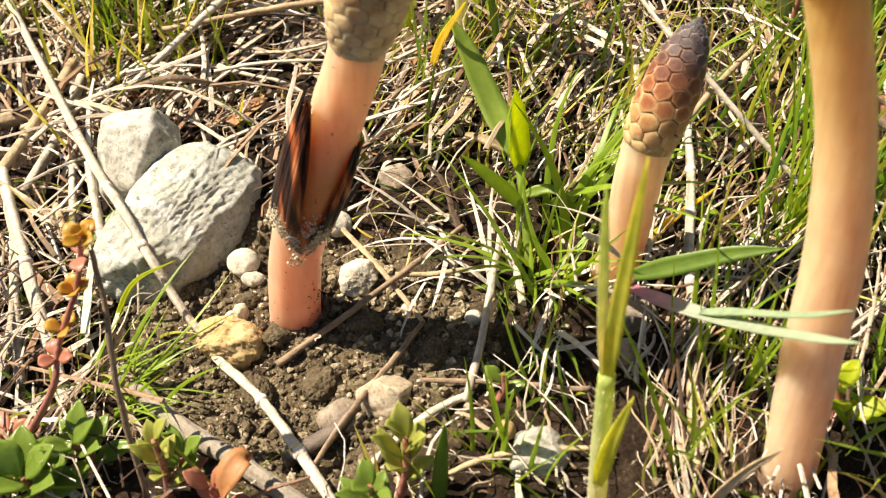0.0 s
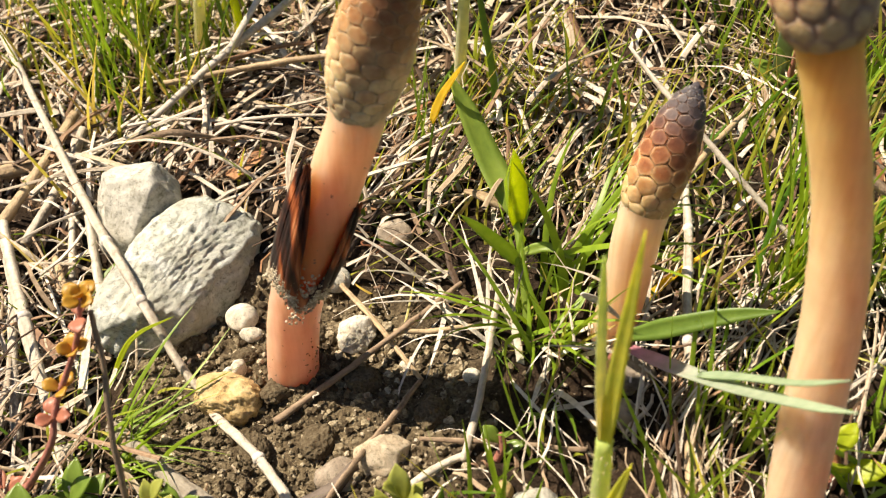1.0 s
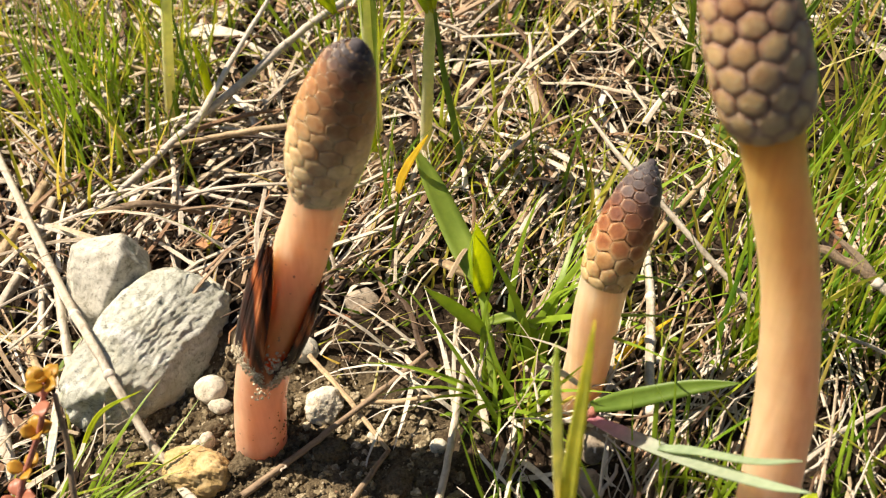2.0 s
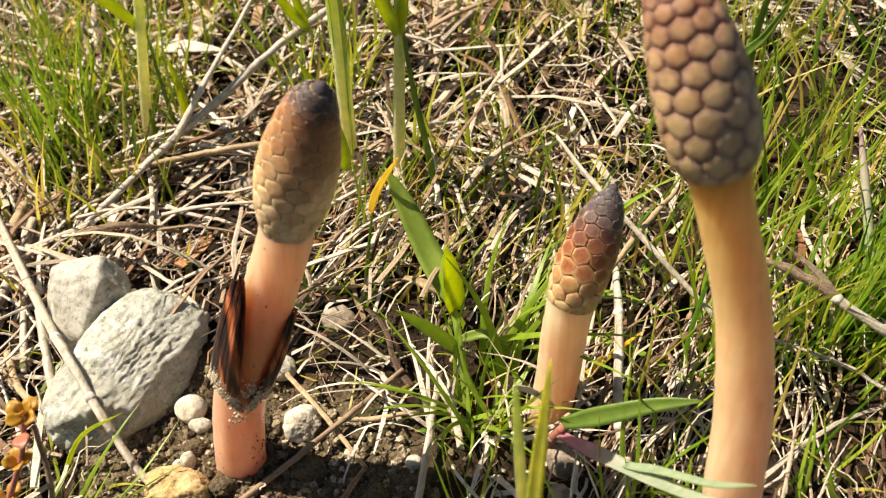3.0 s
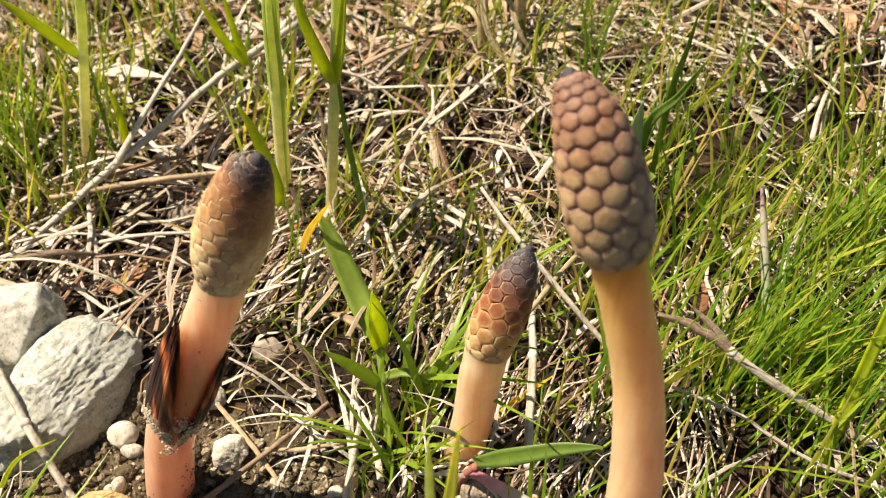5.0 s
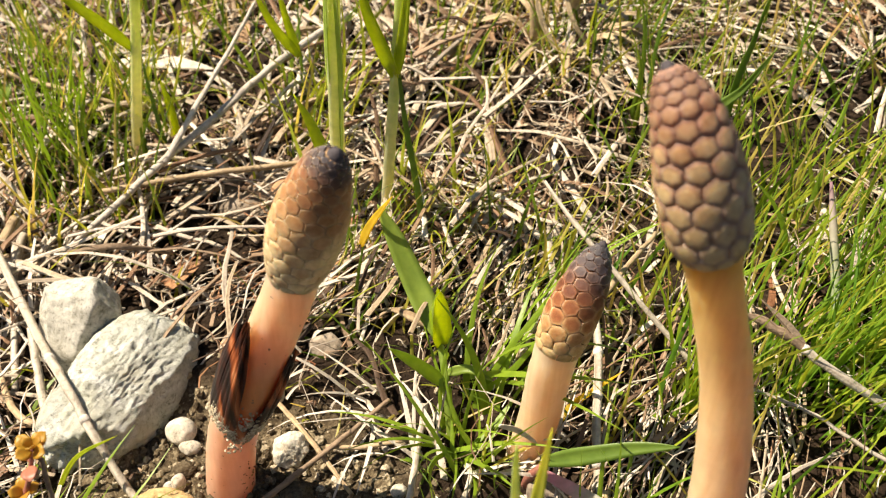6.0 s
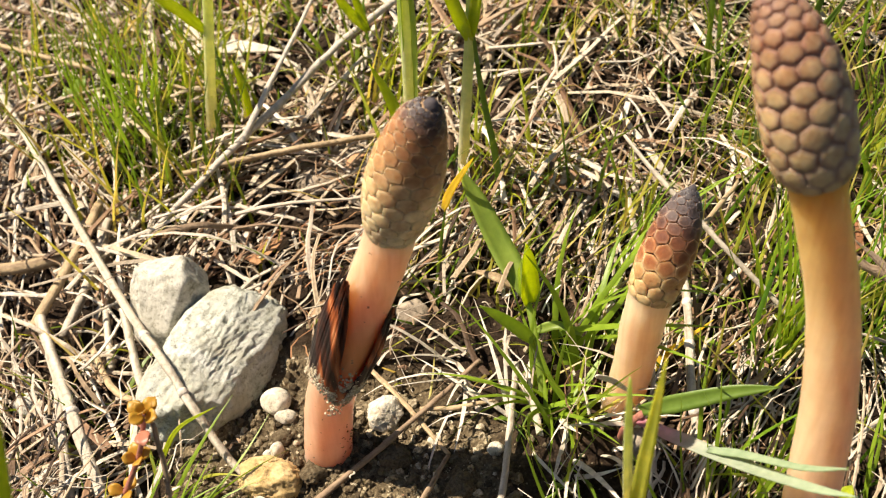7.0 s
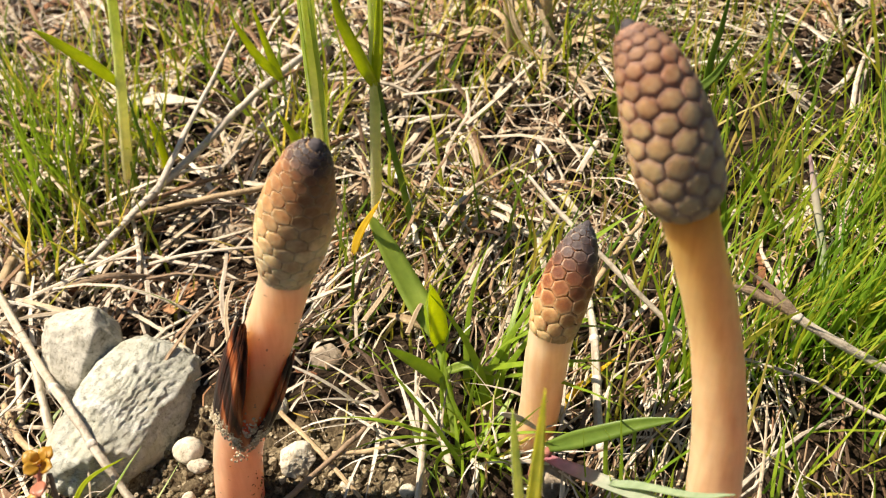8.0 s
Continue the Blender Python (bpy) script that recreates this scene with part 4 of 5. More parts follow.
def sheath(root):
    """The split, papery node sheath: a ring with long dark lobes and sandy soil stuck to it."""
    c, d = np.array([0.2, 0.1, 1.8]), np.array([0.31, -0.07, 0.95])
    d /= np.linalg.norm(d)
    u = np.cross((0, 1, 0), d)
    u /= np.linalg.norm(u)
    w = np.cross(d, u)
    m = 48
    a = np.linspace(0, 2 * np.pi, m, endpoint=False)
    notch = 0.24 * np.exp(-(((a - radians(285)) / 0.3) ** 2))
    rows = []
    for lo, hi, r in ((-0.03, 0, 0.305), (0, 0, 0.325), (0, 1, 0.35), (0, 1, 0.315)):
        h = lo + hi * 0.32 - notch * (1.0 if hi == 0 else 1.3)
        rows.append(c + d * np.asarray(h)[:, None] + (np.cos(a)[:, None] * u + np.sin(a)[:, None] * w) * r)
    v = np.concatenate(rows)
    f = [(i * m + k, i * m + (k + 1) % m, (i + 1) * m + (k + 1) % m, (i + 1) * m + k) for i in range(3) for k in range(m)]
    band = obj("sheath", v, f, SHEATH, root, label="split dark brown papery sheath")
    # lobes: from angle, to angle, angle of the tip, length, bulge
    for a0, a1, tip, length, bulge in ((150, 262, 212, 1.75, 0.03), (312, 352, 336, 1.3, 0.03), (346, 400, 10, 1.25, 0.03), (40, 96, 60, 1.3, 0.05), (96, 154, 125, 1.5, 0.05)):
        if tip < a0:
            tip += 360
        nu, nv = 9, 22
        grid = []
        for layer in (0.0, -0.018):
            for j in range(nv):
                t = j / (nv - 1)
                q = np.radians(tip + (np.linspace(a0, a1, nu) - tip) * (1 - t**2.4) ** 0.75)
                ridge = 0.012 * np.cos(np.linspace(0, 4 * np.pi, nu))
                r = 0.335 + bulge * math.sin(min(1, t * 1.15) * math.pi * 0.8) - 0.03 * t + ridge * (1 - t) + layer
                grid.append(c + d * (0.05 + t * length) + (np.cos(q)[:, None] * u + np.sin(q)[:, None] * w) * np.asarray(r)[:, None])
        v = np.concatenate(grid)
        n = nu * nv
        f = [(j * nu + k, j * nu + k + 1, (j + 1) * nu + k + 1, (j + 1) * nu + k) for j in range(nv - 1) for k in range(nu - 1)]
        f += [tuple(n + i for i in fc[::-1]) for fc in f]
        f += [(j * nu + k, (j + 1) * nu + k, n + (j + 1) * nu + k, n + j * nu + k) for j in range(nv - 1) for k in (0, nu - 1)]
        obj("tooth", v, f, SHEATH, band)
    # narrow pointed teeth over the lobes, ragged towards their tips
    r5 = np.random.default_rng(5)
    for a0, a1, centre, count, reach in ((156, 268, 208, 9, 1.95), (310, 404, 338, 6, 1.5)):
        for k in range(count):
            base = a0 + (a1 - a0) * (k + 0.5) / count
            wide = (a1 - a0) / count * 0.75
            length = reach * (1 - 0.5 * ((base - centre) / 75) ** 2) * r5.uniform(0.78, 1.0)
            bow = r5.uniform(0.015, 0.06)
            nv, grid = 18, []
            for layer in (0.0, -0.014):
                for j in range(nv):
                    t = j / (nv - 1)
                    mid = base + (centre + r5.uniform(-1, 1) - base) * 0.5 * t**1.3
                    q = np.radians(mid + np.array([-1, -0.4, 0.4, 1]) * wide * max(0.05, 1 - t**1.7))
                    r = 0.352 + bow * math.sin(min(1, t * 1.1) * math.pi * 0.8) - 0.02 * t + np.array([-0.012, 0.006, 0.006, -0.012]) + layer
                    grid.append(c + d * (0.05 + t * length) + (np.cos(q)[:, None] * u + np.sin(q)[:, None] * w) * r[:, None])
            v = np.concatenate(grid)
            n = 4 * nv
            f = [(j * 4 + i, j * 4 + i + 1, j * 4 + i + 5, j * 4 + i + 4) for j in range(nv - 1) for i in range(3)]
            f += [tuple(n + i for i in fc[::-1]) for fc in f]
            f += [(j * 4 + i, j * 4 + i + 4, n + j * 4 + i + 4, n + j * 4 + i) for j in range(nv - 1) for i in (0, 3)]
            obj("tooth", v, f, SHEATH, band)
    pieces = []
    for _ in range(2400):
        q = rng.uniform(0, 2 * np.pi)
        near = math.exp(-(((q - radians(285)) / 0.4) ** 2))
        h = rng.normal(0.14 - 0.22 * near, 0.085 + 0.12 * near)
        s = rng.uniform(0.006, 0.02)
        p = c + d * h + (math.cos(q) * u + math.sin(q) * w) * (0.352 - 0.03 * near)
        dd, f = ICO[1]
        pieces.append((dd * (1 + rng.uniform(-0.3, 0.3, (len(dd), 1))) * s + p, f))
    v, f = merge(pieces)
    grains = []
    for _ in range(45):
        q, h = radians(rng.normal(335, 30)), 0.15 + abs(rng.normal(0, 0.45))
        mid = np.array([np.interp(h, (0.15, 1.07, 1.95), (-0.08, 0.04, 0.26)), np.interp(h, (0.15, 1.07, 1.95), (0.29, 0.24, 0.1)), h])
        p = mid + (math.cos(q) * 0.306, math.sin(q) * 0.306, 0)
        dd, ff_ = ICO[1]
        grains.append((dd * (1 + rng.uniform(-0.3, 0.3, (len(dd), 1))) * rng.uniform(0.004, 0.012) + p, ff_))
    gv, gf = merge(grains)
    obj("dirt", gv, gf, CRUMB, root, smooth=False, label="grains of soil sticking to the stem")
    obj("dirt", v, f, SAND, band, smooth=False, label="pale sandy soil grains stuck to the ring")


sheath(first)


# ---- straws and twigs that stand out ----
def stick(points, radius, mat, label, name="straw", category="straw", nodes=(), n=24, sides=9):
    path = spline(points, n)
    r = np.interp(np.linspace(0, 1, n), np.linspace(0, 1, len(radius)), radius)
    seed = int(abs(points[0][0] * 37)) + 1
    v, f = tube(path, r, sides, 0.012, seed)
    ob = obj(name, v, f, mat, label=label, category=category, attrs={"tone": tone(n, sides), "streak": np.tile(np.random.default_rng(seed).uniform(0.06, 1, sides), n)})
    for at in nodes:
        k = max(1, min(n - 2, int(at * n)))
        d = (path[k + 1] - path[k - 1]) / np.linalg.norm(path[k + 1] - path[k - 1])
        v, f = tube(path[k] + np.outer(np.linspace(-0.05, 0.05, 5), d), [r[k] * 1.02, r[k] * 1.22, r[k] * 1.3, r[k] * 1.2, r[k] * 1.02], sides, 0.006, seed)
        obj("joint", v, f, TWIG, ob, label="darker swollen joint")
    return ob


def on(x, y, h=0.05):
    return (x, y, gz(x, y) + h)


stick([(-6.6, 8.3, 0.25), (-5.33, 6.21, 0.36), (-3.08, 2.52, 0.5), (-2.34, 1.37, 0.7), (-2.03, 0.94, 0.56), (-1.78, 0.62, 0.42), (-1.65, 0.49, 0.24), (-1.4, 0.22, 0.0), on(-1.15, 0.0, 0.0)], [0.06, 0.06, 0.062, 0.062, 0.06, 0.06, 0.058, 0.055, 0.05], STRAW_PALE, "long bleached straw leaning across a pale stone", nodes=(0.3, 0.52), n=50)
stick([on(-0.98, -0.3, 0.1), on(-0.3, -1.05, 0.26), on(0.2, -1.7, 0.22), on(0.75, -2.5, 0.16)], [0.055, 0.06, 0.065, 0.065], STRAW_PALE, "bleached straw stalk with a joint, on the soil", nodes=(0.35, 0.7))
stick([(-5.16, 10.28, 0.54), on(-4.42, 6.8, 0.25), on(-3.9, 4.4, 0.5), on(-3.3, 1.9, 0.15)], [0.045, 0.05, 0.055, 0.055], STRAW_PALE, "straight bleached straw beside a grey stone", nodes=(0.5,))
stick([on(-3.15, 2.6, 0.55), on(-2.95, 2.0, 0.35), on(-2.75, 1.45, 0.12)], [0.06, 0.065, 0.06], STRAW_PALE, "short bleached straw beside the pale stone")
stick([on(-4.5, 2.8, 0.4), on(-3.7, 1.2, 0.4), on(-2.91, -0.33, 0.25), on(-2.55, -1.0, 0.1)], [0.08, 0.09, 0.085, 0.075], STRAW_PALE, "thick broken straw stalk in a fan of straws", nodes=(0.4,))
stick([on(-4.0, 1.7, 0.25), on(-3.6, 0.5, 0.3), on(-3.2, -0.7, 0.12)], [0.06, 0.065, 0.055], STRAW_PALE, "bleached straw in a fan of straws")
stick([on(-4.0, 4.9, 0.6), on(-4.15, 4.0, 0.6), on(-4.6, 2.6, 0.3)], [0.075, 0.08, 0.08], STRAW_TAN, "tan straw stalk among dead grass")
stick([on(-3.8, 4.6, 0.6), on(-3.85, 3.7, 0.5), on(-4.1, 2.5, 0.25)], [0.07, 0.075, 0.075], STRAW_PALE, "bleached straw stalk among dead grass")
stick([on(-5.8, 4.0, 0.4), on(-4.8, 4.1, 0.35), on(-3.6, 4.6, 0.3)], [0.1, 0.11, 0.09], STRAW_TAN, "broad tan dead leaf lying in the litter")
stick([on(-2.9, 3.9, 0.85), (-2.1, 3.6, 0.95), on(-1.4, 4.0, 0.6)], [0.04, 0.045, 0.035], TWIG_BROWN, "brown twig lying behind the grey stone", "twig", "twig")
stick([on(-3.6, 2.2, 0.2), on(-3.0, 1.25, 0.3), on(-2.3, 1.0, 0.35)], [0.05, 0.05, 0.05], STRAW_TAN, "tan straw lying under the pale stone's edge")
# the forked grey twig behind the stones
stick([(-3.14, 4.17, 0.2), (-2.58, 4.55, 0.56), (-1.74, 5.38, 1.02), (-1.02, 6.2, 1.28), (-0.18, 7.28, 1.56), (0.9, 8.6, 1.7)], [0.03, 0.05, 0.06, 0.065, 0.06, 0.06], TWIG, "long forked grey twig lying over dry grass", "twig", "twig", n=34)
stick([(-1.67, 5.36, 1.06), (-1.24, 6.17, 1.57), (-0.82, 7.1, 1.99), (-0.5, 8.0, 2.3)], [0.05, 0.045, 0.035, 0.025], TWIG, "thin grey side twig rising from a forked twig", "twig", "twig")
stick([(-2.6, 5.0, 0.75), (-1.47, 5.14, 0.93), (-0.46, 5.16, 1.12), (0.7, 5.3, 1.2)], [0.045, 0.05, 0.05, 0.04], STRAW_TAN, "tan straw crossing under a forked twig")
stick([(-7.60, 9.95, 0.15), (-4.65, 8.02, 0.67), (-2.66, 7.32, 0.63)], [0.05, 0.05, 0.035], STRAW_TAN, "long brown straw lying over the grass")
# straws over the bare soil
stick([on(0.4, 1.35, 0.25), on(0.9, 0.75, 0.2), on(1.46, 0.05, 0.06)], [0.035, 0.035, 0.03], STRAW_TAN, "thin tan straw crossing another on the soil")
stick([on(-0.22, -0.42, 0.03), on(0.6, 0.15, 0.2), on(1.35, 0.75, 0.25), on(1.9, 1.2, 0.3)], [0.045, 0.04, 0.035, 0.03], TWIG_BROWN, "thin grey twig crossing a straw on the soil", "twig", "twig")
stick([on(1.45, 0.02, 0.1), on(1.2, -0.6, 0.2), on(0.75, -1.35, 0.25), on(0.35, -1.95, 0.1)], [0.03, 0.036, 0.034, 0.03], TWIG_BROWN, "grey-brown twig slanting over the soil", "twig", "twig")
stick([on(0.05, -1.75, 0.1), on(0.5, -1.55, 0.14), on(0.85, -1.1, 0.08)], [0.12, 0.1, 0.05], TWIG_DARK, "dark rotting twig lying on the soil", "twig", "twig")
stick([on(-2.1, -0.55, 0.12), on(-1.08, -1.39, 0.2), on(-0.29, -1.96, 0.2), on(0.6, -2.6, 0.15)], [0.09, 0.11, 0.105, 0.1], WEATHERED, "thick grey weathered stalk on the ground", "twig", "twig", sides=22, n=40)
stick([on(1.1, 0.65, 0.2), on(1.6, 0.6, 0.2), on(2.3, 0.7, 0.15)], [0.03, 0.035, 0.02], STRAW_TAN, "tan dry grass leaf on the soil")
stick([on(2.0, -1.2, 0.1), on(2.2, -0.1, 0.25), on(2.35, 1.0, 0.4)], [0.04, 0.045, 0.04], STRAW_PALE, "bleached straw standing among grass")
stick([on(1.5, -0.85, 0.1), on(2.3, -1.0, 0.12), on(3.3, -1.2, 0.2)], [0.025, 0.03, 0.03], TWIG_BROWN, "thin grey twig on the ground", "twig", "twig")
stick([on(1.4, -2.3, 0.1), on(2.4, -1.95, 0.2), on(3.5, -1.9, 0.15)], [0.03, 0.035, 0.03], STRAW_TAN, "reddish tan straw on the litter")
stick([on(0.9, -2.0, 0.08), on(1.5, -1.45, 0.1), on(2.0, -1.1, 0.1)], [0.045, 0.045, 0.04], STRAW_PALE, "bleached straw lying behind a small weed")
stick([on(4.45, -1.3, 0.05), on(4.4, 0.0, 0.4), on(4.52, 1.3, 0.7), on(4.56, 2.2, 0.7)], [0.05, 0.055, 0.055, 0.045], STRAW_PALE, "banded pale stalk standing behind the short shoot", nodes=(0.3, 0.5, 0.7))
stick([on(4.3, -2.2, 0.05), on(4.35, -1.2, 0.25), on(4.45, -0.5, 0.4)], [0.06, 0.06, 0.05], STRAW_TAN, "brown dead stalk among pale straws")
stick([(1.9, 2.4, 1.05), (2.2, 2.2, 1.1), (2.5, 2.05, 1.0)], [0.03, 0.07, 0.03], STRAW_TAN, "dry tan leaf tip beside a broad green leaf")
stick([(3.83, 3.1, 2.78), (4.25, 2.5, 2.52), (4.75, 1.95, 2.2), (5.3, 1.45, 1.8), on(6.1, 0.8, 0.2)], [0.02, 0.035, 0.035, 0.035, 0.03], STRAW_PALE, "thin pale straw behind the short cone")
stick([(4.4, 1.6, 1.9), (4.8, 2.2, 1.95), (5.4, 3.0, 2.0)], [0.03, 0.04, 0.03], STRAW_TAN, "yellowish dry blade behind the short cone")


def tussock():
    """Withered grass clump with curled dead leaves."""
    root = empty("dead_tussock", on(4.6, 8.4), label="withered tan grass tussock with curled dead leaves", category="dead grass")
    for x, y in ((4.1, 8.5), (4.75, 8.6)):
        v, f = tube(spline([on(x + 0.1, y, 0.0), (x, y, 2.3), (x - 0.05, y - 0.1, 3.6), (x, y, 4.8)], 16), [0.1, 0.1, 0.08, 0.07], 10, 0.01, 4)
        obj("stalk", v, f, STRAW_TAN, root, attrs={"tone": tone(16, 10)})
    curls = [[(4.05, 8.2, 3.0), (4.1, 7.75, 2.4), (4.4, 7.5, 1.9), (4.75, 7.5, 1.85), (5.0, 7.7, 1.95)],
             [(4.5, 8.4, 2.6), (4.7, 8.0, 2.1), (5.0, 7.9, 1.7), (5.2, 8.1, 1.5)]]
    for k in range(14):
        a = rng.uniform(0, 2 * np.pi)
        b = np.array(on(4.6 + 0.4 * math.cos(a), 8.4 + 0.3 * math.sin(a), 0.1))
        o = np.array([math.cos(a), math.sin(a), 0])
        curls.append([b, b + o * 0.5 + (0, 0, 0.5), b + o * 1.0 + (0, 0, rng.uniform(0.2, 0.6)), b + o * rng.uniform(1.2, 1.7) + (0, 0, rng.uniform(-0.1, 0.4))])
    for pts in curls:
        v, f = leaf_mesh(spline(pts, 14), rng.uniform(0.08, 0.17), (0.1, -0.6, 0.8), 0.4, 0.016)
        obj("leaf", v, f, STRAW_TAN, root)


tussock()
for x, y, r, sd in ((-0.25, 0.0, 0.16, 1), (0.35, -0.75, 0.2, 2), (-0.4, -0.8, 0.18, 3), (0.75, 0.1, 0.17, 4), (-0.75, 0.55, 0.13, 5), (1.6, -0.5, 0.17, 6), (0.1, 0.75, 0.14, 7), (1.3, 0.55, 0.12, 8)):
    rock("soil_clod", x, y, (r * 1.3, r, r * 0.8), CRUMB, "crumbly clod of sandy brown soil", "soil", sink=0.3, turn=sd * 40, seed=200 + sd, level=5, cuts=6, rough=0.16, edge=8.0, grit=0.4)


# dead seed stalk
def seed_stalk():
    root = empty("dead_stalk", (6, 0.9, 2.6), label="brown dead grass stalk with a frayed tip", category="dead stalk")
    a = [(6.62, 0.76, 2.42), (7.15, 0.47, 2.16), (8.1, 0.1, 1.72), on(9.3, -0.5, 0.05)]
    v, f = tube(spline(a, 28), [0.05, 0.055, 0.05, 0.05], 12, 0.012, 8)
    obj("stalk", v, f, STRAW_PALE, root, attrs={"tone": tone(28, 12), "streak": np.tile(rng.uniform(0.1, 1, 12), 28)})
    b = [(5.86, 0.97, 2.7), (6.2, 0.9, 2.6), (6.46, 0.83, 2.49), (6.75, 0.69, 2.36)]
    v, f = tube(spline(b, 24), [0.03, 0.05, 0.062, 0.068, 0.056], 12, 0.025, 9)
    obj("sheath", v, f, TWIG_BROWN, root, attrs={"tone": tone(24, 12), "streak": np.tile(rng.uniform(0.1, 1, 12), 24)}, label="brown frayed sheath")
    for k, (dx, dz, w) in enumerate(((0.0, 0.08, 0.09), (0.1, 0.13, 0.06), (0.22, 0.04, 0.08))):
        pts = [(6.8, 0.66, 2.33), (6.55 - dx, 0.84 + 0.05 * k, 2.5 + dz), (6.25 - dx * 0.6, 1.0, 2.7 + dz * 1.2)]
        v, f = leaf_mesh(spline(pts, 12), w, (0.2, -0.7, 0.7), 0.3, 0.014)
        obj("husk", v, f, TWIG_BROWN, root)
    v, f = tube(spline([(6.72, 0.7, 2.37), (6.76, 0.68, 2.35), (6.8, 0.66, 2.33)], 6), [0.058, 0.07, 0.058], 12, 0.008, 4)
    obj("joint", v, f, TWIG, root)


seed_stalk()
stick([(6.1, 0.5, 1.9), (6.9, 0.2, 1.75), (7.7, -0.35, 1.6), on(9.2, -0.9, 0.1)], [0.018, 0.024, 0.026, 0.028], TWIG, "thin grey twig beside a dead grass stalk", "twig", "twig")


# ---- single leaves and stalks ----
def blade_thing(points, width, mat, label, facing=(0, -0.75, 0.65), name="grass_shoot", fold=0.3, n=20, shape="blade"):
    v, f = leaf_mesh(spline(points, n), width, facing, fold, 0.016, shape)
    return obj(name, v, f, mat, label=label, category="dead leaf" if "dead" in name else "grass", attrs={"along": np.repeat(np.linspace(0, 1, n), 10)})


SUNWARD = (-0.8, -0.5, 0.3)


def part_leaf(parent, points, width, mat, facing=(0, -0.75, 0.65), name="leaf", fold=0.3, n=18, shape="blade"):
    v, f = leaf_mesh(spline(points, n), width, facing, fold, 0.016, shape)
    return obj(name, v, f, mat, parent, attrs={"along": np.repeat(np.linspace(0, 1, n), 10)})


def part_tube(parent, points, radius, mat, name="stalk", n=22, sides=10):
    v, f = tube(spline(points, n), radius, sides, 0.004, 2)
    return obj(name, v, f, mat, parent, attrs={"along": np.repeat(np.linspace(0, 1, n), sides)})


shoot = empty("broad_grass", (2.6, 1.2, 0.5), label="broad-leaved green grass shoot beside dry straw", category="grass shoot")
part_tube(shoot, [on(2.7, 0.75, -0.05), (2.62, 1.2, 0.95), (2.5, 1.75, 1.35)], [0.06, 0.055, 0.04], LEAF_GREEN)
part_leaf(shoot, [(2.52, 1.7, 1.3), (2.2, 2.3, 1.6), (1.9, 2.75, 2.05), (1.68, 3.0, 2.4)], 0.36, LEAF_GREEN, (0.4, -0.7, 0.6))
part_leaf(shoot, [(2.55, 1.6, 1.25), (2.53, 1.5, 1.7), (2.5, 1.4, 2.2), (2.46, 1.25, 2.65)], 0.27, LEAF_BRIGHT, (0.45, -0.9, -0.1))
part_leaf(shoot, [(2.6, 1.2, 0.95), (2.35, 1.1, 1.35), (2.1, 0.95, 1.75), (1.9, 0.8, 2.08)], 0.18, LEAF_GREEN, (0.3, -0.8, 0.5))
part_leaf(shoot, [(2.6, 1.3, 1.05), (2.9, 1.25, 1.2), (3.2, 1.1, 1.15)], 0.13, LEAF_GREEN, (0.1, -0.6, 0.8))

blade_thing([(1.46, 2.9, 1.75), (1.6, 2.83, 2.2), (1.87, 2.76, 2.75)], 0.13, LEAF_YELLOW, "yellowed grass blade behind the first cone", (-0.5, -0.6, 0.6))
blade_thing([(1.05, 4.2, 1.4), (0.95, 4.2, 2.0), (0.75, 4.3, 2.6), (0.5, 4.4, 3.1)], 0.22, LEAF_BRIGHT, "bright yellow-green blade beside a downy stalk")


def down(parent, points, radius, count, seed):
    """Fine pale hairs standing off a stalk."""
    r = np.random.default_rng(seed)
    path = spline(points, 40)
    t, n, b = frames_along(path)
    pieces = []
    for _ in range(count):
        k, a = r.integers(1, 39), r.uniform(0, 2 * np.pi)
        o = math.cos(a) * n[k] + math.sin(a) * b[k]
        p = path[k] + t[k] * r.uniform(-0.05, 0.05) + o * radius * 0.9
        tip = p + (o * r.uniform(0.4, 1.0) + t[k] * r.uniform(-0.5, 0.7)) * r.uniform(0.05, 0.12)
        side = np.cross(tip - p, o + 0.3 * t[k])
        side = side / (np.linalg.norm(side) + 1e-9) * 0.004
        pieces.append((np.stack([p - side, p + side, p + o * 0.006, tip]), [(0, 1, 3), (1, 2, 3), (2, 0, 3)]))
    v, f = merge(pieces)
    obj("down", v, f, STALK, parent, attrs={"along": np.zeros(len(v))}, label="fine pale hairs")


def stalk(points, radius, leaves, label):
    root = empty("grass_stalk", points[0], label=label, category="grass stalk", group="tall grass stalks")
    part_tube(root, points, radius, STALK)
    down(root, points, radius[1], 260, len(label))
    for pts, width, mat in leaves:
        part_leaf(root, pts, width, mat, SUNWARD if mat is LEAF_DOWNY else (-0.35, -0.75, 0.55))
    return root


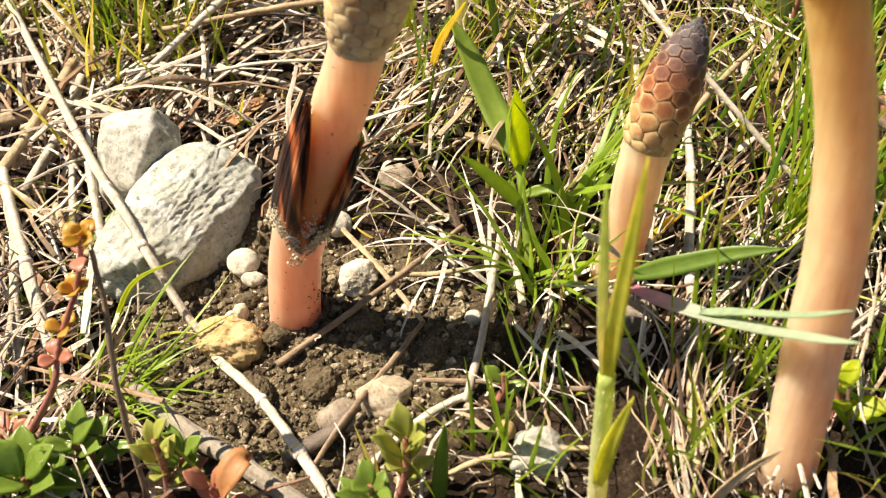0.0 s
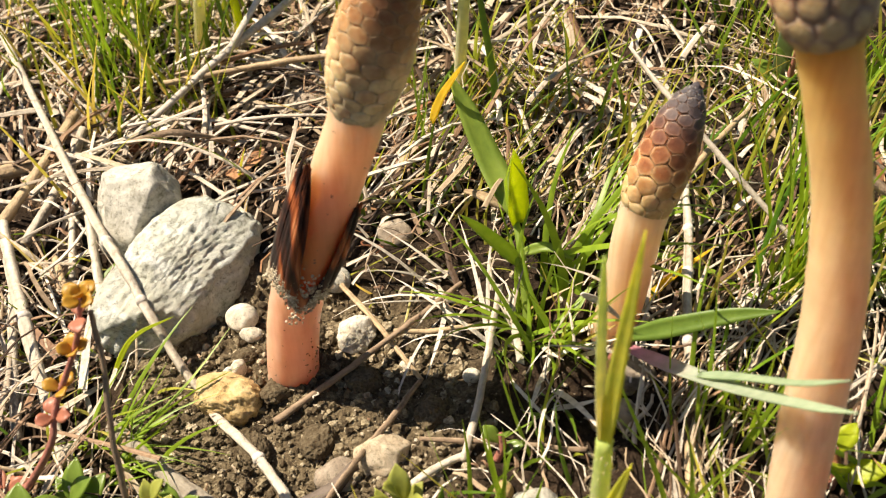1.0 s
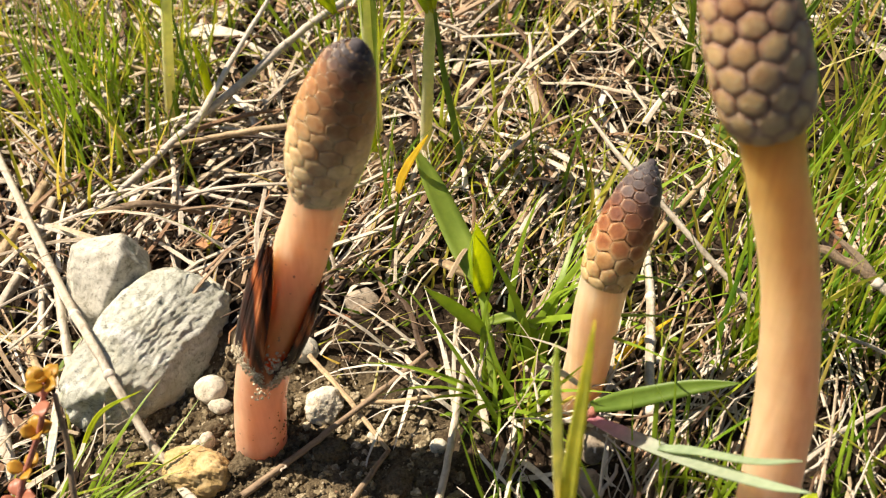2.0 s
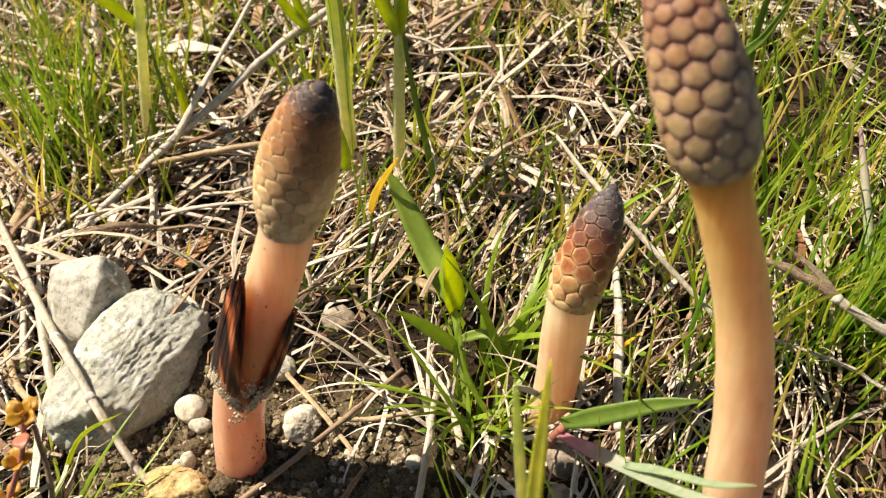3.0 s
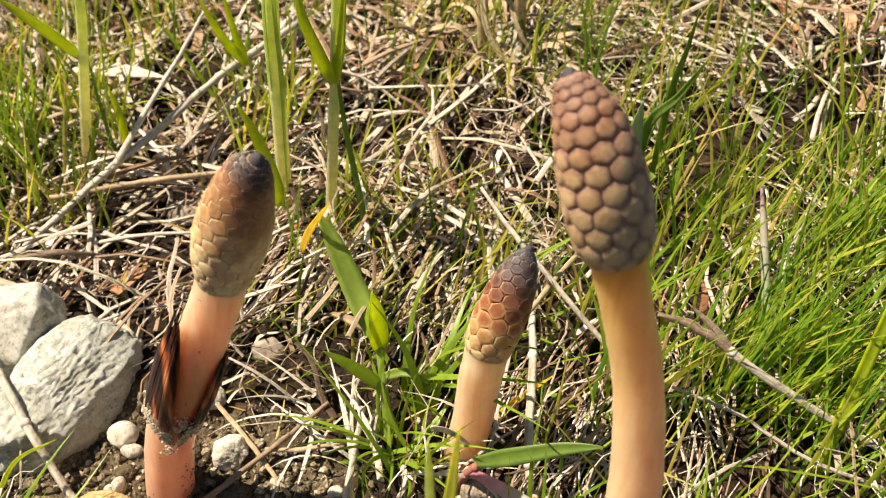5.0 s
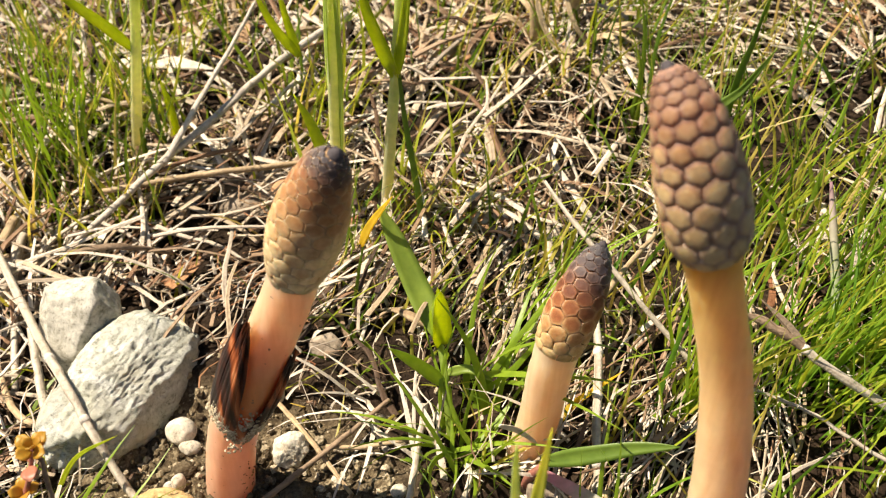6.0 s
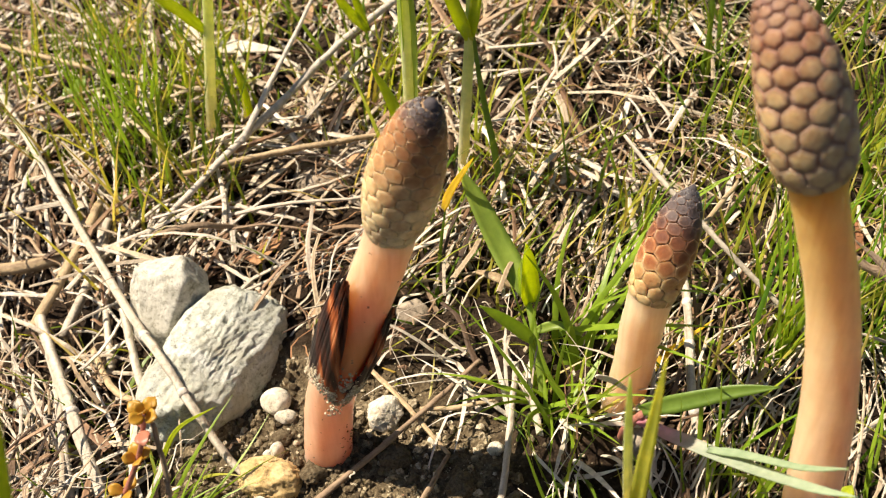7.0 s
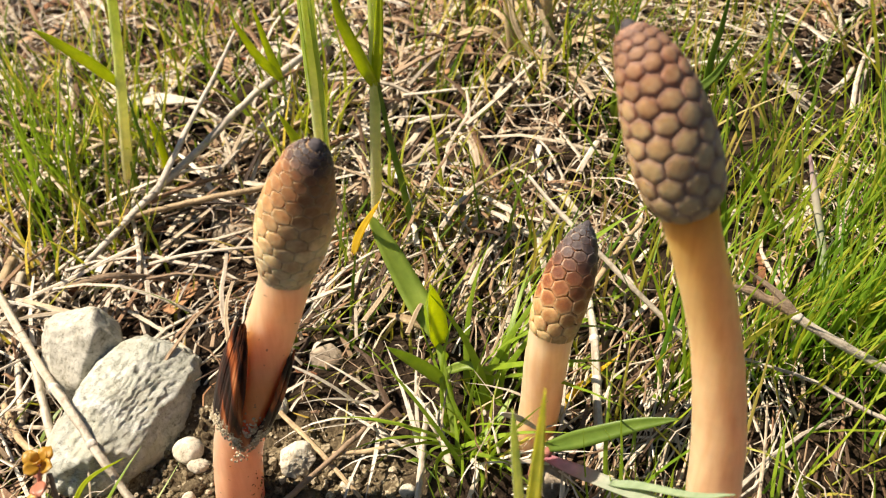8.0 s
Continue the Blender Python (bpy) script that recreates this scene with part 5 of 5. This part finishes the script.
stalk([on(-2.42, 6.35, -0.05), (-2.2, 6.3, 1.6), (-1.98, 6.15, 2.9), (-1.75, 6.0, 4.6)], [0.1, 0.085, 0.08, 0.075],
      [([(-2.05, 6.2, 2.5), (-2.35, 6.1, 2.95), (-2.75, 6.0, 3.4), (-3.05, 6.0, 3.65)], 0.2, LEAF_BRIGHT)], "downy pale green grass stalk with one side leaf")
stalk([on(1.02, 5.0, -0.05), (1.02, 4.9, 2.0), (1.05, 4.6, 4.0), (1.1, 4.4, 5.6)], [0.1, 0.11, 0.1, 0.09],
      [([(1.04, 4.93, 0.9), (1.09, 4.75, 2.3), (1.14, 4.55, 3.4), (1.12, 4.4, 4.5), (1.1, 4.3, 5.6)], 0.18, LEAF_DOWNY), ([(0.95, 4.85, 2.6), (0.96, 4.6, 3.6), (0.98, 4.4, 4.6), (1.0, 4.3, 5.6)], 0.12, LEAF_DOWNY)], "thick downy grass stalk wrapped by green leaves")
stalk([on(1.72, 4.5, -0.05), (1.8, 4.4, 2.2), (1.88, 4.2, 3.7), (1.95, 4.1, 5.4)], [0.085, 0.08, 0.07, 0.065],
      [([(1.87, 4.15, 3.6), (1.72, 4.05, 4.1), (1.52, 4.0, 4.7), (1.42, 4.0, 5.3)], 0.2, LEAF_BRIGHT), ([(1.9, 4.1, 3.7), (1.98, 4.05, 4.4), (2.05, 4.0, 5.4)], 0.16, LEAF_BRIGHT)], "downy grass stalk with a bright upright leaf")
blade_thing([on(2.35, 4.0, 0.0), (2.2, 4.0, 1.8), (2.0, 4.1, 3.0), (1.85, 4.2, 4.4)], 0.1, LEAF_MID, "narrow green blade crossing a stalk")
blade_thing([(0.3, 6.9, 2.0), (0.15, 6.9, 2.6), (0.0, 6.9, 3.4)], 0.14, LEAF_BRIGHT, "upright bright grass blade")
blade_thing([(0.3, 6.9, 2.0), (-0.05, 6.8, 2.6), (-0.35, 6.8, 3.3)], 0.16, LEAF_BRIGHT, "bright grass blade leaning outwards")
blade_thing([on(-1.75, 6.6, 0.1), (-1.75, 6.5, 1.2), (-1.85, 6.5, 1.8)], 0.16, LEAF_BRIGHT, "short green blade beside a twig")
blade_thing([on(6.52, 4.75, -0.05), (6.52, 4.70, 3.16), (6.61, 4.70, 3.91), (6.67, 4.70, 4.61)], 0.1, LEAF_MID, "long narrow green blade leaning outwards")
blade_thing([on(6.09, 4.55, -0.05), (6.09, 4.50, 2.40), (6.09, 4.50, 2.80), (6.11, 4.50, 3.24)], 0.24, LEAF_SAGE, "short broad grey-green blade in the grass")
blade_thing([on(6.25, 4.65, -0.05), (6.25, 4.60, 2.66), (6.61, 4.60, 3.24), (6.92, 4.60, 3.90)], 0.16, LEAF_MID, "bright green blade leaning over the grass")
blade_thing([on(7.82, -0.3, 0.0), (8.13, 0.18, 1.96), (8.46, 0.69, 3.04), (8.72, 1.1, 4.2), (8.92, 1.4, 5.0)], 0.18, LEAF_BRIGHT, "long broad green blade over the grass")
stalk_p = empty("purple_stalk", (7.7, 2.4, 1), label="thin grass stalk with a purplish tip", category="grass stalk")
part_tube(stalk_p, [on(7.55, 1.3, -0.05), (7.62, 1.9, 1.7), (7.62, 2.8, 2.4), (7.58, 3.2, 2.8)], [0.075, 0.065, 0.055, 0.02], STALK_PURPLE)

blade_thing([on(-3.1, 8.6, 0.62), on(-2.5, 8.45, 0.7), on(-1.9, 8.25, 0.66), on(-1.3, 8.1, 0.6)], 0.3, STRAW_PALE, "flat bleached strip of dead leaf in the litter", (0.1, -0.5, 0.85), "dead_leaf", 0.12)
# the downy shoot standing before the short horsetail
front = empty("grass_stalk", (3.3, -2.7, 0.4), label="downy pale grass shoot with folded yellow-green leaves", category="grass stalk")
part_tube(front, [on(3.3, -2.75, -0.05), (3.25, -2.65, 1.5), (3.23, -2.52, 2.55)], [0.09, 0.09, 0.075], STALK)
down(front, [on(3.3, -2.75, -0.05), (3.25, -2.65, 1.5), (3.23, -2.52, 2.55)], 0.088, 200, 3)
part_leaf(front, [(3.22, -2.52, 2.35), (3.13, -2.48, 3.3), (3.07, -2.45, 4.2), (3.05, -2.45, 4.65)], 0.11, STALK, (0.5, -0.8, 0.2))
part_leaf(front, [(3.24, -2.54, 2.45), (3.24, -2.56, 3.35), (3.27, -2.55, 4.2), (3.29, -2.55, 5.0)], 0.15, LEAF_PALE, (-0.5, -0.8, 0.2))
part_leaf(front, [(3.25, -2.76, 1.2), (3.3, -2.84, 2.0), (3.42, -2.84, 2.65)], 0.16, LEAF_PALE, (-0.3, -0.8, 0.4))

# grey-green leaves reaching towards the tall stem
fork = empty("grass_shoot", (3.8, -0.4, 1.4), label="grey-green grass shoot with a purplish base, forked leaves", category="grass shoot")
part_leaf(fork, [(4.28, -1.17, 1.83), (4.5, -1.55, 2.27), (4.78, -2.3, 3.1), (5.02, -2.65, 3.57)], 0.1, LEAF_SAGE, (0, -0.4, 0.9))
part_leaf(fork, [(3.7, -0.32, 1.25), (4.12, -0.85, 1.55), (4.5, -1.65, 2.22), (4.83, -2.45, 3.0), (5.1, -2.8, 3.36)], 0.17, LEAF_PURPLE, (0, -0.4, 0.9))
part_leaf(fork, [(3.72, -0.25, 1.35), (4.2, -0.4, 1.7), (4.7, -0.5, 1.98), (5.13, -0.62, 2.18)], 0.22, LEAF_MID, (-0.1, -0.7, 0.7))
part_tube(fork, [on(3.6, 0.0, -0.05), (3.62, -0.15, 0.9), (3.74, -0.3, 1.35)], [0.06, 0.06, 0.05], WEED_STEM)
blade_thing([on(3.85, 0.82, -0.03), (3.95, 0.83, 0.55), (4.28, 0.94, 0.99), (4.77, 0.96, 1.56)], 0.13, LEAF_YELLOW, "yellow-orange blade beside the short stem", (-0.6, -0.5, 0.6))
blade_thing([(3.2, -0.1, 1.82), (3.39, 0.02, 1.6), (3.56, 0.09, 1.37), (3.7, 0.1, 1.2)], 0.09, STRAW_PALE, "pale papery shred caught on the short stem", (-0.3, -0.8, 0.4), "dead_leaf")
blade_thing([(4.3, -2.75, 0.9), (4.54, -2.8, 1.55), (4.76, -2.87, 2.0)], 0.1, STRAW_TAN, "dry tan leaf before the tall stem's foot")
blade_thing([on(1.75, -2.35, -0.05), (1.78, -2.35, 0.9), (1.83, -2.3, 1.45)], 0.17, LEAF_MID, "short stout green blade at the soil's edge", (0.3, -0.9, 0.2))
blade_thing([on(-2.3, 0.2, 0.1), (-2.0, 0.4, 0.35), (-1.5, 0.6, 0.55)], 0.07, LEAF_BRIGHT, "thin green blade below the pale stone")
blade_thing([(-0.43, -2.5, 0.3), (-0.36, -2.38, 0.5), (-0.24, -2.2, 0.6), (-0.15, -2.1, 0.5)], 0.3, DEAD_LEAF, "curled orange-brown dead leaf on the litter", (-0.4, -0.6, 0.7), "dead_leaf", 0.4, 14, "oval")
blade_thing([on(-2.4, -4.3, -0.05), (-2.1, -4.1, 2.5), (-1.75, -3.85, 4.6), (-1.42, -3.65, 6.2)], 0.32, LEAF_BRIGHT, "tall bright green blade rising from the litter")


# ---- low weeds ----
def oval(parent, base, way, length, width, mat, up=(0, -0.5, 0.85), curl=0.15):
    way, up = np.asarray(way, float), np.asarray(up, float)
    way = way / np.linalg.norm(way)
    b = np.asarray(base, float)
    pts = [b, b + way * length * 0.35 + up * curl * length * 0.3, b + way * length * 0.7 + up * curl * length * 0.4, b + way * length]
    part_leaf(parent, pts, width, mat, up, "leaf", 0.18, 14, "oval")


def red_weed():
    root = empty("red_weed", on(-2.9, -1.9), label="red-stemmed weed with whorls of small orange-yellow leaves", category="weed")
    top = np.array([-1.62, -1.17, 2.72])
    pts = [on(-3.01, -1.52, 0.05), (-2.27, -1.60, 0.87), (-2.14, -1.40, 1.34), (-1.8, -1.25, 2.1), top]
    part_tube(root, pts, [0.044, 0.038, 0.034, 0.03, 0.026], WEED_STEM, "stem")
    curve = spline(pts, 60)
    for h, n, size, rise, mat in ((1.0, 3, 0.15, 1.3, WEED_GOLD), (0.985, 4, 0.22, 0.5, WEED_GOLD), (0.9, 2, 0.24, 0.1, WEED_RED), (0.74, 4, 0.19, 0.7, WEED_GOLD), (0.58, 3, 0.2, 0.5, WEED_GOLD), (0.45, 3, 0.22, 0.4, WEED_RED)):
        for k in range(n):
            a = k * 2 * math.pi / n + 9 * h
            oval(root, curve[int(h * 59)], (math.cos(a), math.sin(a), rise), size, size * 0.72, mat, curl=0.35)
    for k in range(7):
        a = k * 1.7
        oval(root, np.array(pts[0]) + (0, 0, 0.15 + 0.05 * k), (math.cos(a), math.sin(a), 0.2), 0.28, 0.17, WEED_RED)


red_weed()
stick([on(-1.35, -2.2, 0.05), (-1.5, -1.75, 1.1), (-1.55, -1.3, 2.0), (-1.6, -1.15, 2.5)], [0.036, 0.034, 0.03, 0.026], TWIG_BROWN, "dry brown stalk beside the red weed")


def green_weed(x, y, height, count, size, mat, label, seed, red=0, slim=0.46, steep=0.0):
    r = np.random.default_rng(seed)
    root = empty("green_weed", on(x, y), label=label, category="weed", group="low green weeds")
    base, top = np.array(on(x, y, 0)), np.array(on(x + r.uniform(-0.15, 0.15), y + r.uniform(-0.1, 0.1), height))
    part_tube(root, [base, (base + top) / 2 + (0.04, 0, 0), top], [0.05, 0.045, 0.03], WEED_STEM, "stem")
    for k in range(count):
        u = 0.25 + 0.75 * k / max(1, count - 1)
        c = base + (top - base) * u
        a = k * 2.4 + r.uniform(-0.3, 0.3)
        rise = 0.25 + 0.9 * u + steep
        oval(root, c, (math.cos(a), math.sin(a), rise), size * (1.15 - 0.35 * u) * r.uniform(0.85, 1.15), size * slim * r.uniform(0.87, 1.13), WEED_RED if k < red else mat, (-math.cos(a) * 0.6, -math.sin(a) * 0.6 - 0.25, 0.75))


green_weed(-1.13, -2.18, 0.95, 9, 0.46, WEED_OLIVE, "small olive-green weed with narrow leaves on a red stem", 1, 0, 0.36, 0.5)
green_weed(-2.55, -2.15, 0.55, 10, 0.72, WEED_GREEN, "leafy green weed with broad oval leaves", 2)
green_weed(-2.05, -1.75, 0.5, 9, 0.55, WEED_GREEN, "leafy green weed spreading on the litter", 3)
green_weed(-1.1, -1.95, 0.45, 10, 0.42, WEED_GREEN, "small green weed with a few reddish leaves", 4, 3)
green_weed(1.35, -2.3, 0.95, 8, 0.62, WEED_OLIVE, "upright olive-green weed with narrow leaves at the soil's edge", 5, 0, 0.34, 0.9)
green_weed(1.1, -2.6, 0.8, 8, 0.45, WEED_GREEN, "small green weed beside another on the soil", 6)
green_weed(2.35, -1.15, 0.35, 3, 0.34, WEED_GREEN, "seedling with pale green leaves in the litter", 7)
green_weed(5.69, -1.69, 0.55, 5, 0.5, LEAF_BRIGHT, "small bright green seedling behind the tall stem", 8)
green_weed(6.1, 4.4, 1.0, 7, 0.5, WEED_GREEN, "small green weed among grass blades", 9)
green_weed(-5.0, 7.5, 0.6, 4, 0.5, WEED_GREEN, "pale green seedling among straw", 10)
green_weed(-0.45, -2.4, 0.5, 5, 0.4, WEED_RED, "small reddish seedling in the litter", 11)
